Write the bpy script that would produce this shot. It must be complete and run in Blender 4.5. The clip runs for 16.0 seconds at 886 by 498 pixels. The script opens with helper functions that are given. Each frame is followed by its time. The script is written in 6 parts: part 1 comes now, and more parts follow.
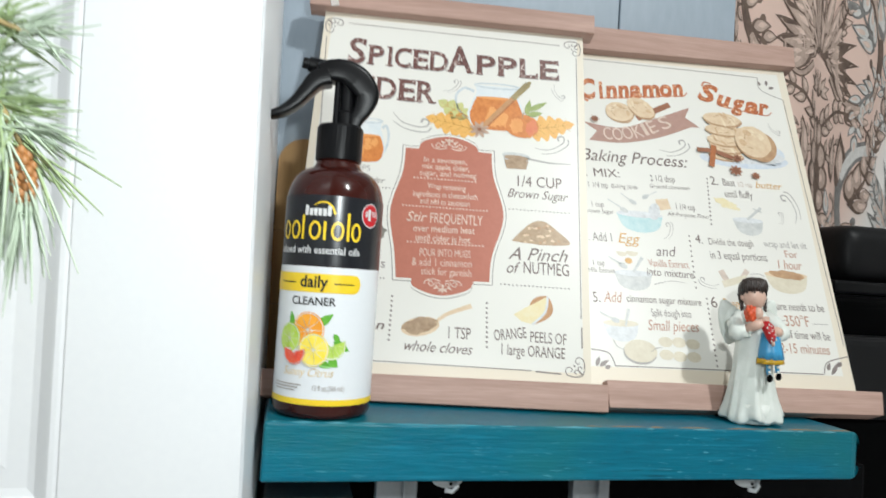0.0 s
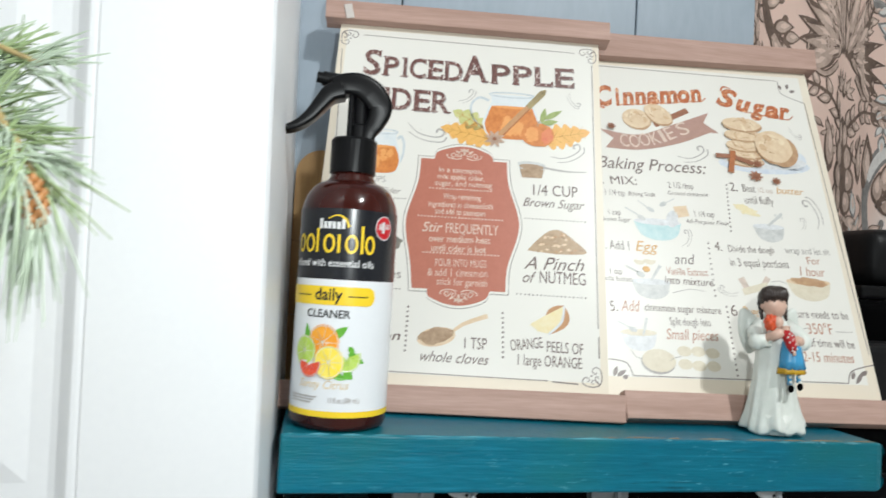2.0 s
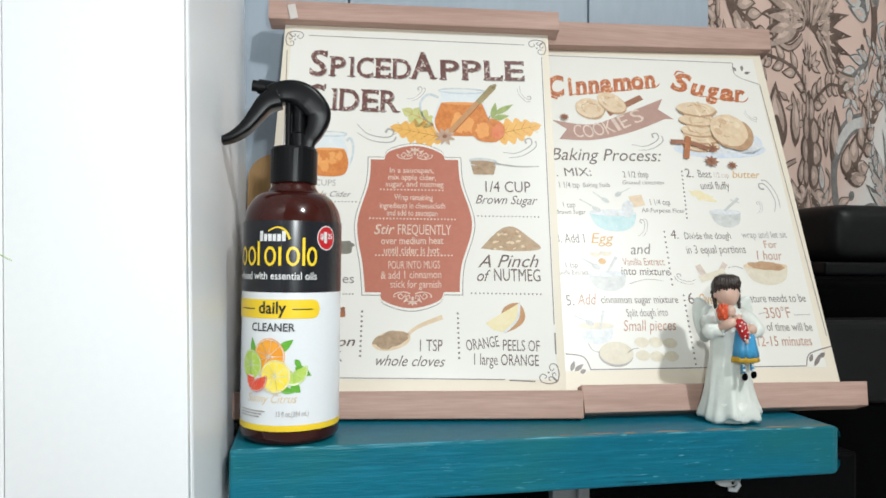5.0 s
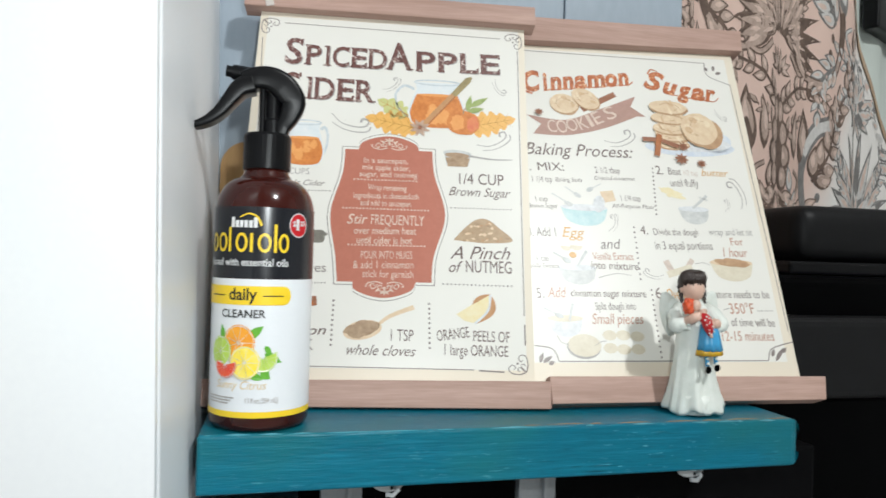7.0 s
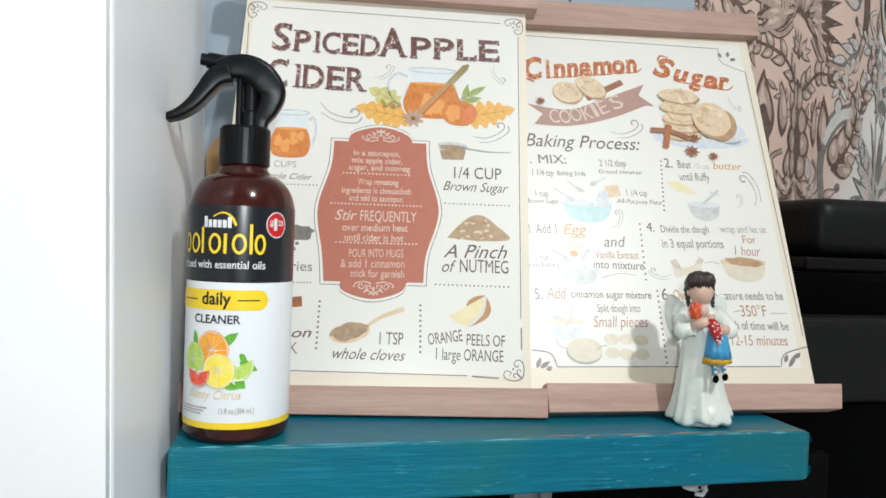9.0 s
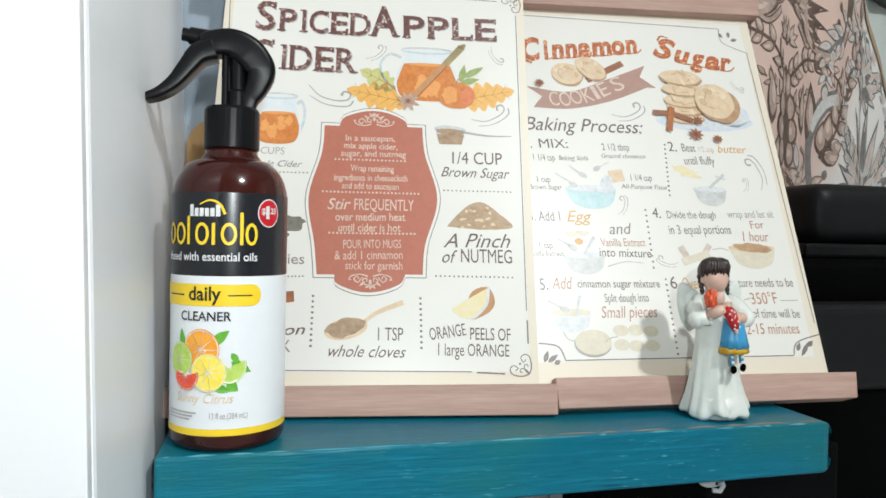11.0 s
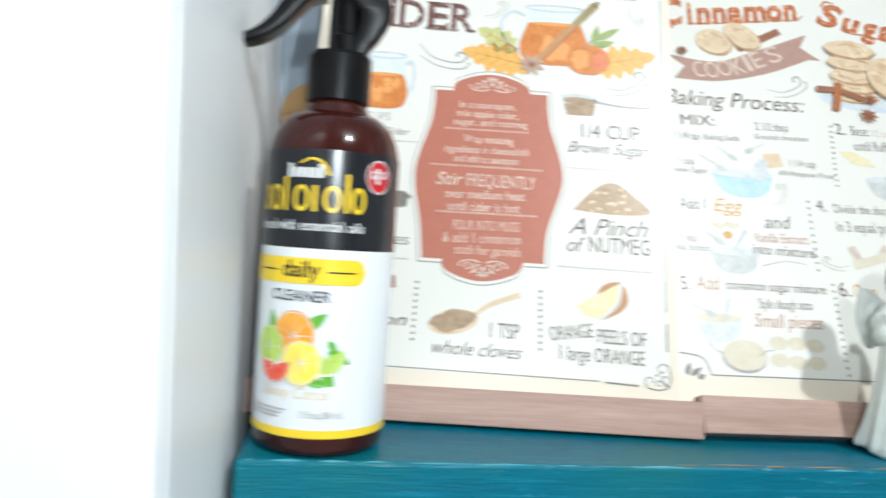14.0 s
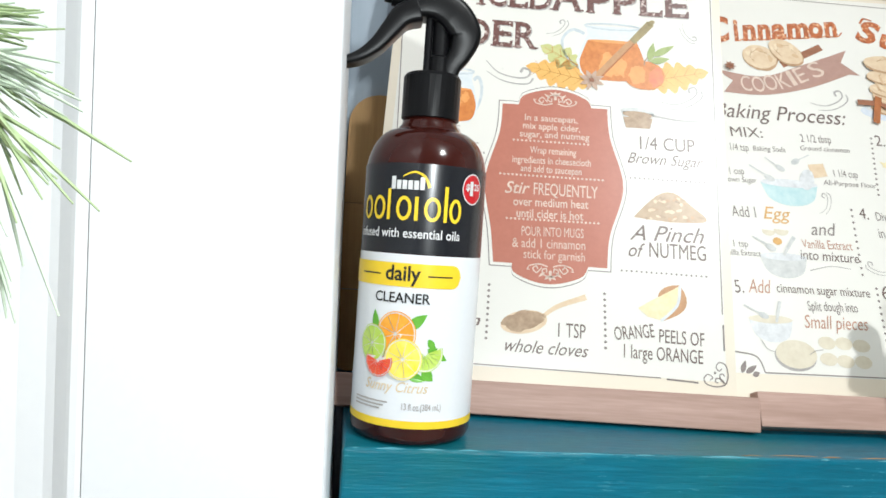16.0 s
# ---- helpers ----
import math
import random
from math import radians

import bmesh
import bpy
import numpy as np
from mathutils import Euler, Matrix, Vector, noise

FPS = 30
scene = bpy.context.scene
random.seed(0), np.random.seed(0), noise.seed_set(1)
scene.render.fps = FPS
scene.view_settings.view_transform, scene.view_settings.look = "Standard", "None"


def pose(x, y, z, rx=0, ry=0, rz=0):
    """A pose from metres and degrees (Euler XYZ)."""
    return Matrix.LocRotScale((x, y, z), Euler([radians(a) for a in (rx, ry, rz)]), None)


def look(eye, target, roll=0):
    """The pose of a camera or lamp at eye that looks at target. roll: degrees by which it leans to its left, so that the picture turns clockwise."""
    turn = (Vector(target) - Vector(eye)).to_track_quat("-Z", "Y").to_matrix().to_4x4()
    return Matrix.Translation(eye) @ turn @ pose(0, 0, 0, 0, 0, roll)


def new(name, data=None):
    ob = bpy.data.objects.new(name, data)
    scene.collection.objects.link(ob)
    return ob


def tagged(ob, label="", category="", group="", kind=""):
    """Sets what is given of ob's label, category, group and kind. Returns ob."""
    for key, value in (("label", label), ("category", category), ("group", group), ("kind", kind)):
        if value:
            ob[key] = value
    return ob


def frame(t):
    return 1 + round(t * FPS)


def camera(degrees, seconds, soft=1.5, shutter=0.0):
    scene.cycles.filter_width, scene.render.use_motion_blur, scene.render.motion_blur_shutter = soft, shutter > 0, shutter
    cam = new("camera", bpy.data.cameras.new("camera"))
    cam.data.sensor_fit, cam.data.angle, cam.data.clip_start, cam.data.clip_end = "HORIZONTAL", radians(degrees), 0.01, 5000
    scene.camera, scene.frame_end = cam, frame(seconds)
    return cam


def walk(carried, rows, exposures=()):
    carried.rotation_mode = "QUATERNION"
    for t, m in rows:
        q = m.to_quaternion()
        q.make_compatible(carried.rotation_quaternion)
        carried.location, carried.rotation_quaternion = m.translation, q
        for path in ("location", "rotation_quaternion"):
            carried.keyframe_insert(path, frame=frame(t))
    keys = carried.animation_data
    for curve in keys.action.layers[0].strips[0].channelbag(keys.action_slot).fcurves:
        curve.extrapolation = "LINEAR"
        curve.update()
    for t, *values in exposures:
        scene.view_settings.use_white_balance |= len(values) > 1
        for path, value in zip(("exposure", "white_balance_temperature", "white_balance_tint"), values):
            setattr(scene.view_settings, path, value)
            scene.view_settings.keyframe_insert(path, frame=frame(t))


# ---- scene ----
cam = camera(65.1, 16.0, 1.6, 0.9)
PATH = [
    (0, (-0.021, -0.402, 0.08), (0.399, 1.552, 0.162), 3.7),
    (0.5, (-0.023, -0.409, 0.082), (0.344, 1.553, 0.195), 2.4),
    (1, (-0.031, -0.407, 0.081), (0.293, 1.564, 0.165), 2.9),
    (1.5, (-0.024, -0.4, 0.078), (0.313, 1.57, 0.145), 2.9),
    (2, (-0.016, -0.404, 0.085), (0.336, 1.563, 0.172), 3.3),
    (2.5, (0.005, -0.403, 0.091), (0.369, 1.563, 0.142), 3.1),
    (3, (0.008, -0.404, 0.093), (0.351, 1.566, 0.135), 3.1),
    (3.5, (0.007, -0.406, 0.094), (0.354, 1.563, 0.146), 3.0),
    (4, (0.015, -0.405, 0.101), (0.382, 1.56, 0.151), 0.4),
    (6.5, (-0.001, -0.407, 0.095), (0.422, 1.547, 0.109), 1.8),
    (7, (0.01, -0.408, 0.096), (0.463, 1.54, 0.12), 1.7),
    (7.5, (0.017, -0.409, 0.097), (0.474, 1.538, 0.113), 1.8),
    (8, (0.023, -0.405, 0.105), (0.458, 1.547, 0.121), 1.7),
    (8.5, (0.033, -0.383, 0.112), (0.456, 1.571, 0.065), 1.5),
    (9, (0.029, -0.387, 0.106), (0.442, 1.57, 0.082), 2.0),
    (11.5, (0.02, -0.352, 0.101), (0.507, 1.588, 0.068), 1.0),
    (12, (0.054, -0.339, 0.103), (0.338, 1.64, 0.12), 2.9),
    (12.5, (0.08, -0.304, 0.101), (0.392, 1.672, 0.08), 3.3),
    (13, (0.084, -0.294, 0.1), (0.411, 1.679, 0.056), 2.9),
    (13.5, (0.052, -0.296, 0.098), (0.378, 1.677, 0.056), 3.6),
    (14, (0.007, -0.299, 0.089), (0.287, 1.681, 0.056), 3.7),
    (14.5, (-0.025, -0.302, 0.089), (0.24, 1.679, 0.026), 3.9),
    (15, (-0.031, -0.311, 0.091), (0.247, 1.669, 0.033), 3.9),
    (15.5, (-0.033, -0.315, 0.09), (0.237, 1.666, 0.046), 3.8),
    (16, (-0.033, -0.318, 0.09), (0.24, 1.663, 0.054), 3.9),
]
EXPOSURES = [(0.0, 0.0, 6310, 8), (4.0, -0.04, 6360, 9), (9.0, -0.02, 6310, 9), (11.5, 0.02, 6260, 8), (12.5, 0.16, 5960, 7), (13.5, 0.20, 5860, 6), (14.5, 0.24, 6260, 8),
             (16.0, 0.20, 6310, 9)]
walk(cam, [(t, look(eye, target, roll)) for t, eye, target, roll in PATH], EXPOSURES)

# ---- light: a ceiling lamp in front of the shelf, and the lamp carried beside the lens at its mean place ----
world = bpy.data.worlds.new("world")
scene.world = world
world.use_nodes = True
world.node_tree.nodes["Background"].inputs[0].default_value = (0.75, 0.85, 1.0, 1)
world.node_tree.nodes["Background"].inputs[1].default_value = 0.15


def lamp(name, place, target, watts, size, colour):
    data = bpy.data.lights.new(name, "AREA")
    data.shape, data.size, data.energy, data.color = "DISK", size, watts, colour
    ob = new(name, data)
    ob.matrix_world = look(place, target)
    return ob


lamp("ceiling_lamp", (0.86, -1.62, 1.62), (0.15, 0.05, 0.10), 32.0, 0.16, (0.985, 1.0, 0.975))
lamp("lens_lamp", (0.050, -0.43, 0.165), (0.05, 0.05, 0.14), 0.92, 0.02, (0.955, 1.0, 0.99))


# ---- materials ----
def material(name, colour, rough=0.5, second=None, fine=400.0, coarse=25.0, bump=0.1, metal=0.0, stretch=(1, 1, 1), coat=0.0,
             spread=0.5, specular=0.5, depth=0.0004):
    """Two scales of variation between colour and second, with a fine relief."""
    m = bpy.data.materials.new(name)
    m.use_nodes = True
    nodes, links = m.node_tree.nodes, m.node_tree.links
    b = nodes["Principled BSDF"]
    second = second or tuple(c * 0.82 for c in colour)
    where = nodes.new("ShaderNodeTexCoord")
    lay = nodes.new("ShaderNodeMapping")
    lay.inputs["Scale"].default_value = stretch
    links.new(where.outputs["Object"], lay.inputs["Vector"])
    a, c = nodes.new("ShaderNodeTexNoise"), nodes.new("ShaderNodeTexNoise")
    a.inputs["Scale"].default_value, c.inputs["Scale"].default_value = fine, coarse
    a.inputs["Detail"].default_value, c.inputs["Detail"].default_value = 4, 5
    for n in (a, c):
        links.new(lay.outputs["Vector"], n.inputs["Vector"])
    both = nodes.new("ShaderNodeMath")
    both.operation = "MULTIPLY_ADD"
    both.inputs[1].default_value = 0.45
    links.new(a.outputs["Fac"], both.inputs[0])
    half = nodes.new("ShaderNodeMath")
    half.operation = "MULTIPLY"
    half.inputs[1].default_value = 0.55
    links.new(c.outputs["Fac"], half.inputs[0])
    links.new(half.outputs[0], both.inputs[2])
    ramp = nodes.new("ShaderNodeValToRGB")
    ramp.color_ramp.elements[0].position, ramp.color_ramp.elements[1].position = 0.5 - spread / 2, 0.5 + spread / 2
    ramp.color_ramp.elements[0].color, ramp.color_ramp.elements[1].color = (*second, 1), (*colour, 1)
    links.new(both.outputs[0], ramp.inputs["Fac"])
    links.new(ramp.outputs["Color"], b.inputs["Base Color"])
    b.inputs["Roughness"].default_value, b.inputs["Metallic"].default_value = rough, metal
    b.inputs["Coat Weight"].default_value = coat
    b.inputs["Specular IOR Level"].default_value = specular
    if bump:
        relief = nodes.new("ShaderNodeBump")
        relief.inputs["Strength"].default_value, relief.inputs["Distance"].default_value = bump, depth
        links.new(both.outputs[0], relief.inputs["Height"])
        links.new(relief.outputs["Normal"], b.inputs["Normal"])
    return m


def glitter(name, colour, bright):
    """Ink full of small flakes, some dark, some bright and a few nearly white."""
    m = material(name, colour, 0.32, bump=0.0, specular=0.6)
    nodes, links = m.node_tree.nodes, m.node_tree.links
    spot = nodes.new("ShaderNodeTexCoord")
    cells = nodes.new("ShaderNodeTexVoronoi")
    cells.inputs["Scale"].default_value = 750
    ramp = nodes.new("ShaderNodeValToRGB")
    ramp.color_ramp.interpolation = "CONSTANT"
    e = ramp.color_ramp.elements
    e[0].color, e[1].color, e[1].position = (*[c * 0.7 for c in colour], 1), (*bright, 1), 0.88
    for at, shade in ((0.34, colour), (0.74, [0.6 * c + 0.4 * d for c, d in zip(colour, bright)])):
        e.new(at).color = (*shade, 1)
    links.new(spot.outputs["Object"], cells.inputs["Vector"])
    links.new(cells.outputs["Color"], ramp.inputs["Fac"])
    links.new(ramp.outputs["Color"], nodes["Principled BSDF"].inputs["Base Color"])
    return m


def painted_board():
    """Teal paint over pine: long brush marks, small scratches and glints painted in lighter teal, bare wood along the
    worn arris.
    """
    m = material("teal_paint", (0.002, 0.172, 0.26), 0.36, (0.0015, 0.105, 0.165), fine=900, coarse=60, bump=0.9, stretch=(0.08, 1, 1), depth=0.0008, specular=0.35)
    nodes, links = m.node_tree.nodes, m.node_tree.links
    b = nodes["Principled BSDF"]
    base = b.inputs["Base Color"].links[0].from_socket
    where = nodes.new("ShaderNodeTexCoord")

    def streaks(scale, stretch, low, high):
        lay, n, r = nodes.new("ShaderNodeMapping"), nodes.new("ShaderNodeTexNoise"), nodes.new("ShaderNodeMapRange")
        lay.inputs["Scale"].default_value = stretch
        n.inputs["Scale"].default_value, n.inputs["Detail"].default_value = scale, 6
        r.inputs["From Min"].default_value, r.inputs["From Max"].default_value = low, high
        links.new(where.outputs["Object"], lay.inputs["Vector"])
        links.new(lay.outputs["Vector"], n.inputs["Vector"])
        links.new(n.outputs["Fac"], r.inputs["Value"])
        return r.outputs["Result"]

    def mix(below, colour, amount):
        x = nodes.new("ShaderNodeMix")
        x.data_type = "RGBA"
        links.new(amount, x.inputs["Factor"])
        links.new(below, x.inputs["A"])
        x.inputs["B"].default_value = (*colour, 1)
        return x.outputs["Result"]

    def both(a, b):
        x = nodes.new("ShaderNodeMath")
        x.operation = "MULTIPLY"
        links.new(a, x.inputs[0])
        links.new(b, x.inputs[1])
        return x.outputs[0]

    c = mix(base, (0.008, 0.185, 0.275), streaks(420, (0.05, 1, 1), 0.54, 0.72))
    # lighter flecks: scratches, together with specular glints painted as colour
    c = mix(c, (0.09, 0.35, 0.44), both(streaks(620, (0.16, 1, 1), 0.62, 0.70), streaks(38, (0.5, 1, 1), 0.46, 0.60)))
    c = mix(c, (0.010, 0.150, 0.165), streaks(16, (0.6, 1, 1), 0.50, 0.75))
    c = mix(c, (0.001, 0.055, 0.085), both(streaks(500, (0.07, 1, 1), 0.58, 0.70), streaks(30, (0.4, 1, 1), 0.45, 0.62)))
    links.new(c, b.inputs["Base Color"])
    return m


def timber(name, light, dark, along="X", rough=0.6, rings=55.0):
    """Straight-grained wood."""
    m = material(name, light, rough, dark, fine=900, coarse=120, bump=0.25, stretch=(0.06, 1, 1) if along == "X" else (1, 1, 0.06))
    nodes, links = m.node_tree.nodes, m.node_tree.links
    b = nodes["Principled BSDF"]
    base = b.inputs["Base Color"].links[0].from_socket
    where, lay, wave, r, x = (nodes.new("ShaderNode" + n) for n in ("TexCoord", "Mapping", "TexNoise", "MapRange", "Mix"))
    lay.inputs["Scale"].default_value = (0.05, 1, 1) if along == "X" else (1, 1, 0.05)
    wave.inputs["Scale"].default_value, wave.inputs["Detail"].default_value, wave.inputs["Distortion"].default_value = rings, 3, 1.2
    r.inputs["From Min"].default_value, r.inputs["From Max"].default_value, r.inputs["To Max"].default_value = 0.48, 0.70, 0.8
    x.data_type = "RGBA"
    links.new(where.outputs["Object"], lay.inputs["Vector"])
    links.new(lay.outputs["Vector"], wave.inputs["Vector"])
    links.new(wave.outputs["Fac"], r.inputs["Value"])
    links.new(r.outputs["Result"], x.inputs["Factor"])
    links.new(base, x.inputs["A"])
    x.inputs["B"].default_value = (*dark, 1)
    links.new(x.outputs["Result"], b.inputs["Base Color"])
    return m


def ink(name, colour, second=None, rough=0.33):
    return material(name, colour, rough, second or tuple(c * 0.75 for c in colour), fine=350, coarse=140, bump=0.0, spread=0.3, specular=0.42)


TEAL = painted_board()
RUBBED = material("rubbed_paint", (0.16, 0.42, 0.50), 0.35, (0.05, 0.28, 0.36), fine=900, coarse=80)
BARE = timber("bare_wood", (0.40, 0.26, 0.14), (0.22, 0.13, 0.07))
PINK_WOOD = timber("pinkish_wood", (0.54, 0.36, 0.30), (0.34, 0.205, 0.16), rings=42)
BAMBOO = timber("bamboo", (0.55, 0.33, 0.13), (0.40, 0.22, 0.08), along="Z", rings=90)
PAPER = material("cream_paper", (0.78, 0.71, 0.59), 0.40, (0.73, 0.65, 0.53), fine=1500, coarse=18, bump=0.05)
PRINT = material("pale_print", (0.79, 0.77, 0.72), 0.33, (0.765, 0.745, 0.69), fine=1200, coarse=14, bump=0.06, spread=0.8, specular=0.42)
WALL_BLUE = material("blue_grey_paint", (0.35, 0.41, 0.475), 0.45, (0.29, 0.35, 0.41), fine=160, coarse=22, bump=0.4, stretch=(1, 1, 0.3), spread=0.36)
WHITE_PAINT = material("white_door_paint", (0.80, 0.81, 0.82), 0.32, (0.76, 0.77, 0.79), fine=300, coarse=9, bump=0.08)
GREY_SIDE = material("pale_side_paint", (0.85, 0.87, 0.895), 0.4, (0.80, 0.82, 0.85), fine=160, coarse=11, bump=0.15, spread=0.9)
ROOM = material("room_paint", (0.80, 0.80, 0.79), 0.7, (0.76, 0.76, 0.75), fine=60, coarse=3)
DARK = material("dark_surface", (0.004, 0.004, 0.0045), 0.5, (0.002, 0.002, 0.0025), fine=150, coarse=12, specular=0.05)
BLACK_PLASTIC = material("black_plastic", (0.004, 0.004, 0.005), 0.34, (0.003, 0.003, 0.0035), fine=900, coarse=60, bump=0.04, specular=0.20)
BLACK_GLOSS = material("glossy_black", (0.0018, 0.0018, 0.002), 0.3, (0.0012, 0.0012, 0.0014), fine=300, coarse=20, bump=0.02, specular=0.03)
BLACK_MATT = material("black_textured", (0.014, 0.014, 0.015), 0.42, (0.009, 0.009, 0.0095), fine=900, coarse=30, bump=0.3, specular=0.15)
AMBER = material("amber_plastic", (0.046, 0.0065, 0.004), 0.14, (0.028, 0.0045, 0.003), fine=90, coarse=30, bump=0.0, coat=0.15, specular=0.38)
LABEL_BLACK = material("black_label", (0.010, 0.011, 0.016), 0.25, (0.008, 0.009, 0.012), fine=600, coarse=50, bump=0.02)
LABEL_WHITE = material("white_label", (0.78, 0.80, 0.82), 0.25, (0.74, 0.76, 0.79), fine=600, coarse=30, bump=0.02)
YELLOW = ink("yellow_ink", (0.88, 0.62, 0.03), (0.85, 0.585, 0.025), 0.3)
GOLD = ink("gold_ink", (0.80, 0.62, 0.36), rough=0.3)
WHITE_INK = ink("white_ink", (0.82, 0.82, 0.82), rough=0.3)
BLACK_INK = ink("black_ink", (0.02, 0.02, 0.02), rough=0.3)
RED_INK = ink("red_sticker", (0.62, 0.012, 0.02), rough=0.3)
ORANGE_INK = ink("orange_ink", (0.86, 0.30, 0.02), (0.90, 0.42, 0.05), 0.3)
LEMON_INK = ink("lemon_ink", (0.90, 0.68, 0.03), (0.92, 0.78, 0.18), 0.3)
LIME_INK = ink("lime_ink", (0.40, 0.60, 0.06), (0.55, 0.70, 0.18), 0.3)
FRUIT_RED = ink("grapefruit_ink", (0.75, 0.05, 0.03), (0.80, 0.14, 0.06), 0.3)
GREEN_INK = ink("green_ink", (0.10, 0.36, 0.03), (0.16, 0.45, 0.05), 0.3)
BROWN_TEXT = ink("dark_brown_ink", (0.18, 0.125, 0.11))
GREY_TEXT = ink("grey_brown_ink", (0.27, 0.225, 0.21))
FAINT = ink("faint_grey_ink", (0.46, 0.43, 0.41))
COPPER = ink("copper_ink", (0.56, 0.30, 0.21))
PLAQUE = ink("terracotta_ink", (0.49, 0.175, 0.12), (0.45, 0.155, 0.105))
PLAQUE_TEXT = ink("blush_ink", (0.76, 0.60, 0.50))
GLITTER = glitter("brown_glitter", (0.16, 0.065, 0.055), (0.66, 0.55, 0.50))
COPPER_GLITTER = glitter("copper_glitter", (0.50, 0.13, 0.035), (0.88, 0.55, 0.32))
RIBBON = ink("ribbon_ink", (0.45, 0.27, 0.22), (0.40, 0.235, 0.19))
CIDER = ink("cider_ink", (0.72, 0.27, 0.07), (0.55, 0.17, 0.04))
CIDER_LIGHT = ink("light_cider_ink", (0.80, 0.38, 0.13), (0.74, 0.31, 0.09))
CIDER_DARK = ink("dark_cider_ink", (0.48, 0.16, 0.05))
GLASS_INK = ink("glass_wash_ink", (0.46, 0.52, 0.56), (0.66, 0.69, 0.70))
LEAF_ORANGE = ink("autumn_leaf_ink", (0.82, 0.48, 0.14), (0.76, 0.40, 0.10))
LEAF_GREEN = ink("leaf_green_ink", (0.52, 0.53, 0.20), (0.62, 0.60, 0.28))
GLASS_PALE = ink("pale_glass_wash_ink", (0.66, 0.71, 0.73), (0.75, 0.77, 0.77))
LEAF_VEIN = ink("leaf_vein_ink", (0.60, 0.28, 0.05))
STICK_INK = ink("stick_ink", (0.46, 0.24, 0.11), (0.56, 0.30, 0.14))
STICK_TIP = ink("dry_stick_ink", (0.40, 0.32, 0.15), (0.28, 0.22, 0.11))
FLUSH_INK = ink("apple_flush_ink", (0.66, 0.16, 0.08), (0.72, 0.26, 0.10))
SPRIG_INK = ink("sprig_ink", (0.26, 0.34, 0.10), (0.40, 0.46, 0.18))
ANISE_INK = ink("anise_ink", (0.46, 0.30, 0.22), (0.58, 0.42, 0.32))
CINNAMON = ink("cinnamon_ink", (0.36, 0.15, 0.08), (0.26, 0.10, 0.05))
COOKIE = ink("cookie_ink", (0.75, 0.60, 0.42), (0.66, 0.48, 0.31))
COOKIE_PALE = ink("pale_cookie_ink", (0.80, 0.67, 0.49), (0.74, 0.59, 0.41))
COOKIE_WARM = ink("warm_cookie_ink", (0.66, 0.46, 0.28), (0.60, 0.41, 0.25))
COOKIE_EDGE = ink("cookie_edge_ink", (0.54, 0.35, 0.20), (0.42, 0.24, 0.13))
PLATE_INK = ink("plate_wash_ink", (0.55, 0.61, 0.70), (0.70, 0.73, 0.76))
PLATE_WHITE = ink("plate_white_ink", (0.76, 0.77, 0.78))
AQUA = ink("aqua_wash_ink", (0.42, 0.62, 0.64), (0.56, 0.70, 0.70))
DOUGH = ink("dough_ink", (0.72, 0.66, 0.53), (0.64, 0.57, 0.44))
STEEL_INK = ink("steel_wash_ink", (0.50, 0.51, 0.50), (0.66, 0.66, 0.64))
NUTMEG = ink("nutmeg_ink", (0.50, 0.36, 0.23), (0.40, 0.27, 0.16))
SPICE = ink("spice_ink", (0.30, 0.19, 0.11), (0.48, 0.34, 0.22))
PEPPER = ink("peppercorn_ink", (0.16, 0.15, 0.13), (0.26, 0.24, 0.20))
CREAM_INK = ink("butter_ink", (0.78, 0.66, 0.36), (0.80, 0.72, 0.50))
SKIN_INK = ink("pale_peach_ink", (0.70, 0.58, 0.50))
EGG_GOLD = ink("egg_gold_ink", (0.74, 0.42, 0.13))
def lit_cotton():
    """Blush cotton, the light on its right part painted in as a slanting fade to pale grey."""
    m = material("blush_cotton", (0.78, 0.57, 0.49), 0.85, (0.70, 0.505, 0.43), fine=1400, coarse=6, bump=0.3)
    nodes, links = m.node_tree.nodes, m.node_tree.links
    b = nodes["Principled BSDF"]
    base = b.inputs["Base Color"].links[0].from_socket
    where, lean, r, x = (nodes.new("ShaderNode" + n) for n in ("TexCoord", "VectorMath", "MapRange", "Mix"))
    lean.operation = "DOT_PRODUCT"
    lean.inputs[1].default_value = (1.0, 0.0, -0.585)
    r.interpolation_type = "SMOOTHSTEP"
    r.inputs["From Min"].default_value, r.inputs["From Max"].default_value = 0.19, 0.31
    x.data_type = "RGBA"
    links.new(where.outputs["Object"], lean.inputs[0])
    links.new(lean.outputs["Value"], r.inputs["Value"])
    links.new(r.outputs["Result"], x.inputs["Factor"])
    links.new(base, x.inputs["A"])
    # pale end of the fade: light on the cloth, mixed into its colour
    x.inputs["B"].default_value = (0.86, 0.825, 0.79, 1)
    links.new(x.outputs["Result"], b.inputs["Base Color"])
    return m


CURTAIN = lit_cotton()
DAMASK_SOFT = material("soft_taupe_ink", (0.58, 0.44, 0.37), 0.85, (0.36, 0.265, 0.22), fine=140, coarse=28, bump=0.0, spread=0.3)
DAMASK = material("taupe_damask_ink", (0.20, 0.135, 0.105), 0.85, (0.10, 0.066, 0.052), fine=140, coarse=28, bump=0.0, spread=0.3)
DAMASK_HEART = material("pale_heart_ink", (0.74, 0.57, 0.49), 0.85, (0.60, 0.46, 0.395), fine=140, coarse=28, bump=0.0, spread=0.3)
# greyer copies of the two damask inks, with the light on them painted in
DAMASK_LIT = material("lit_damask_ink", (0.28, 0.265, 0.255), 0.85, (0.15, 0.14, 0.135), fine=140, coarse=28, bump=0.0, spread=0.3)
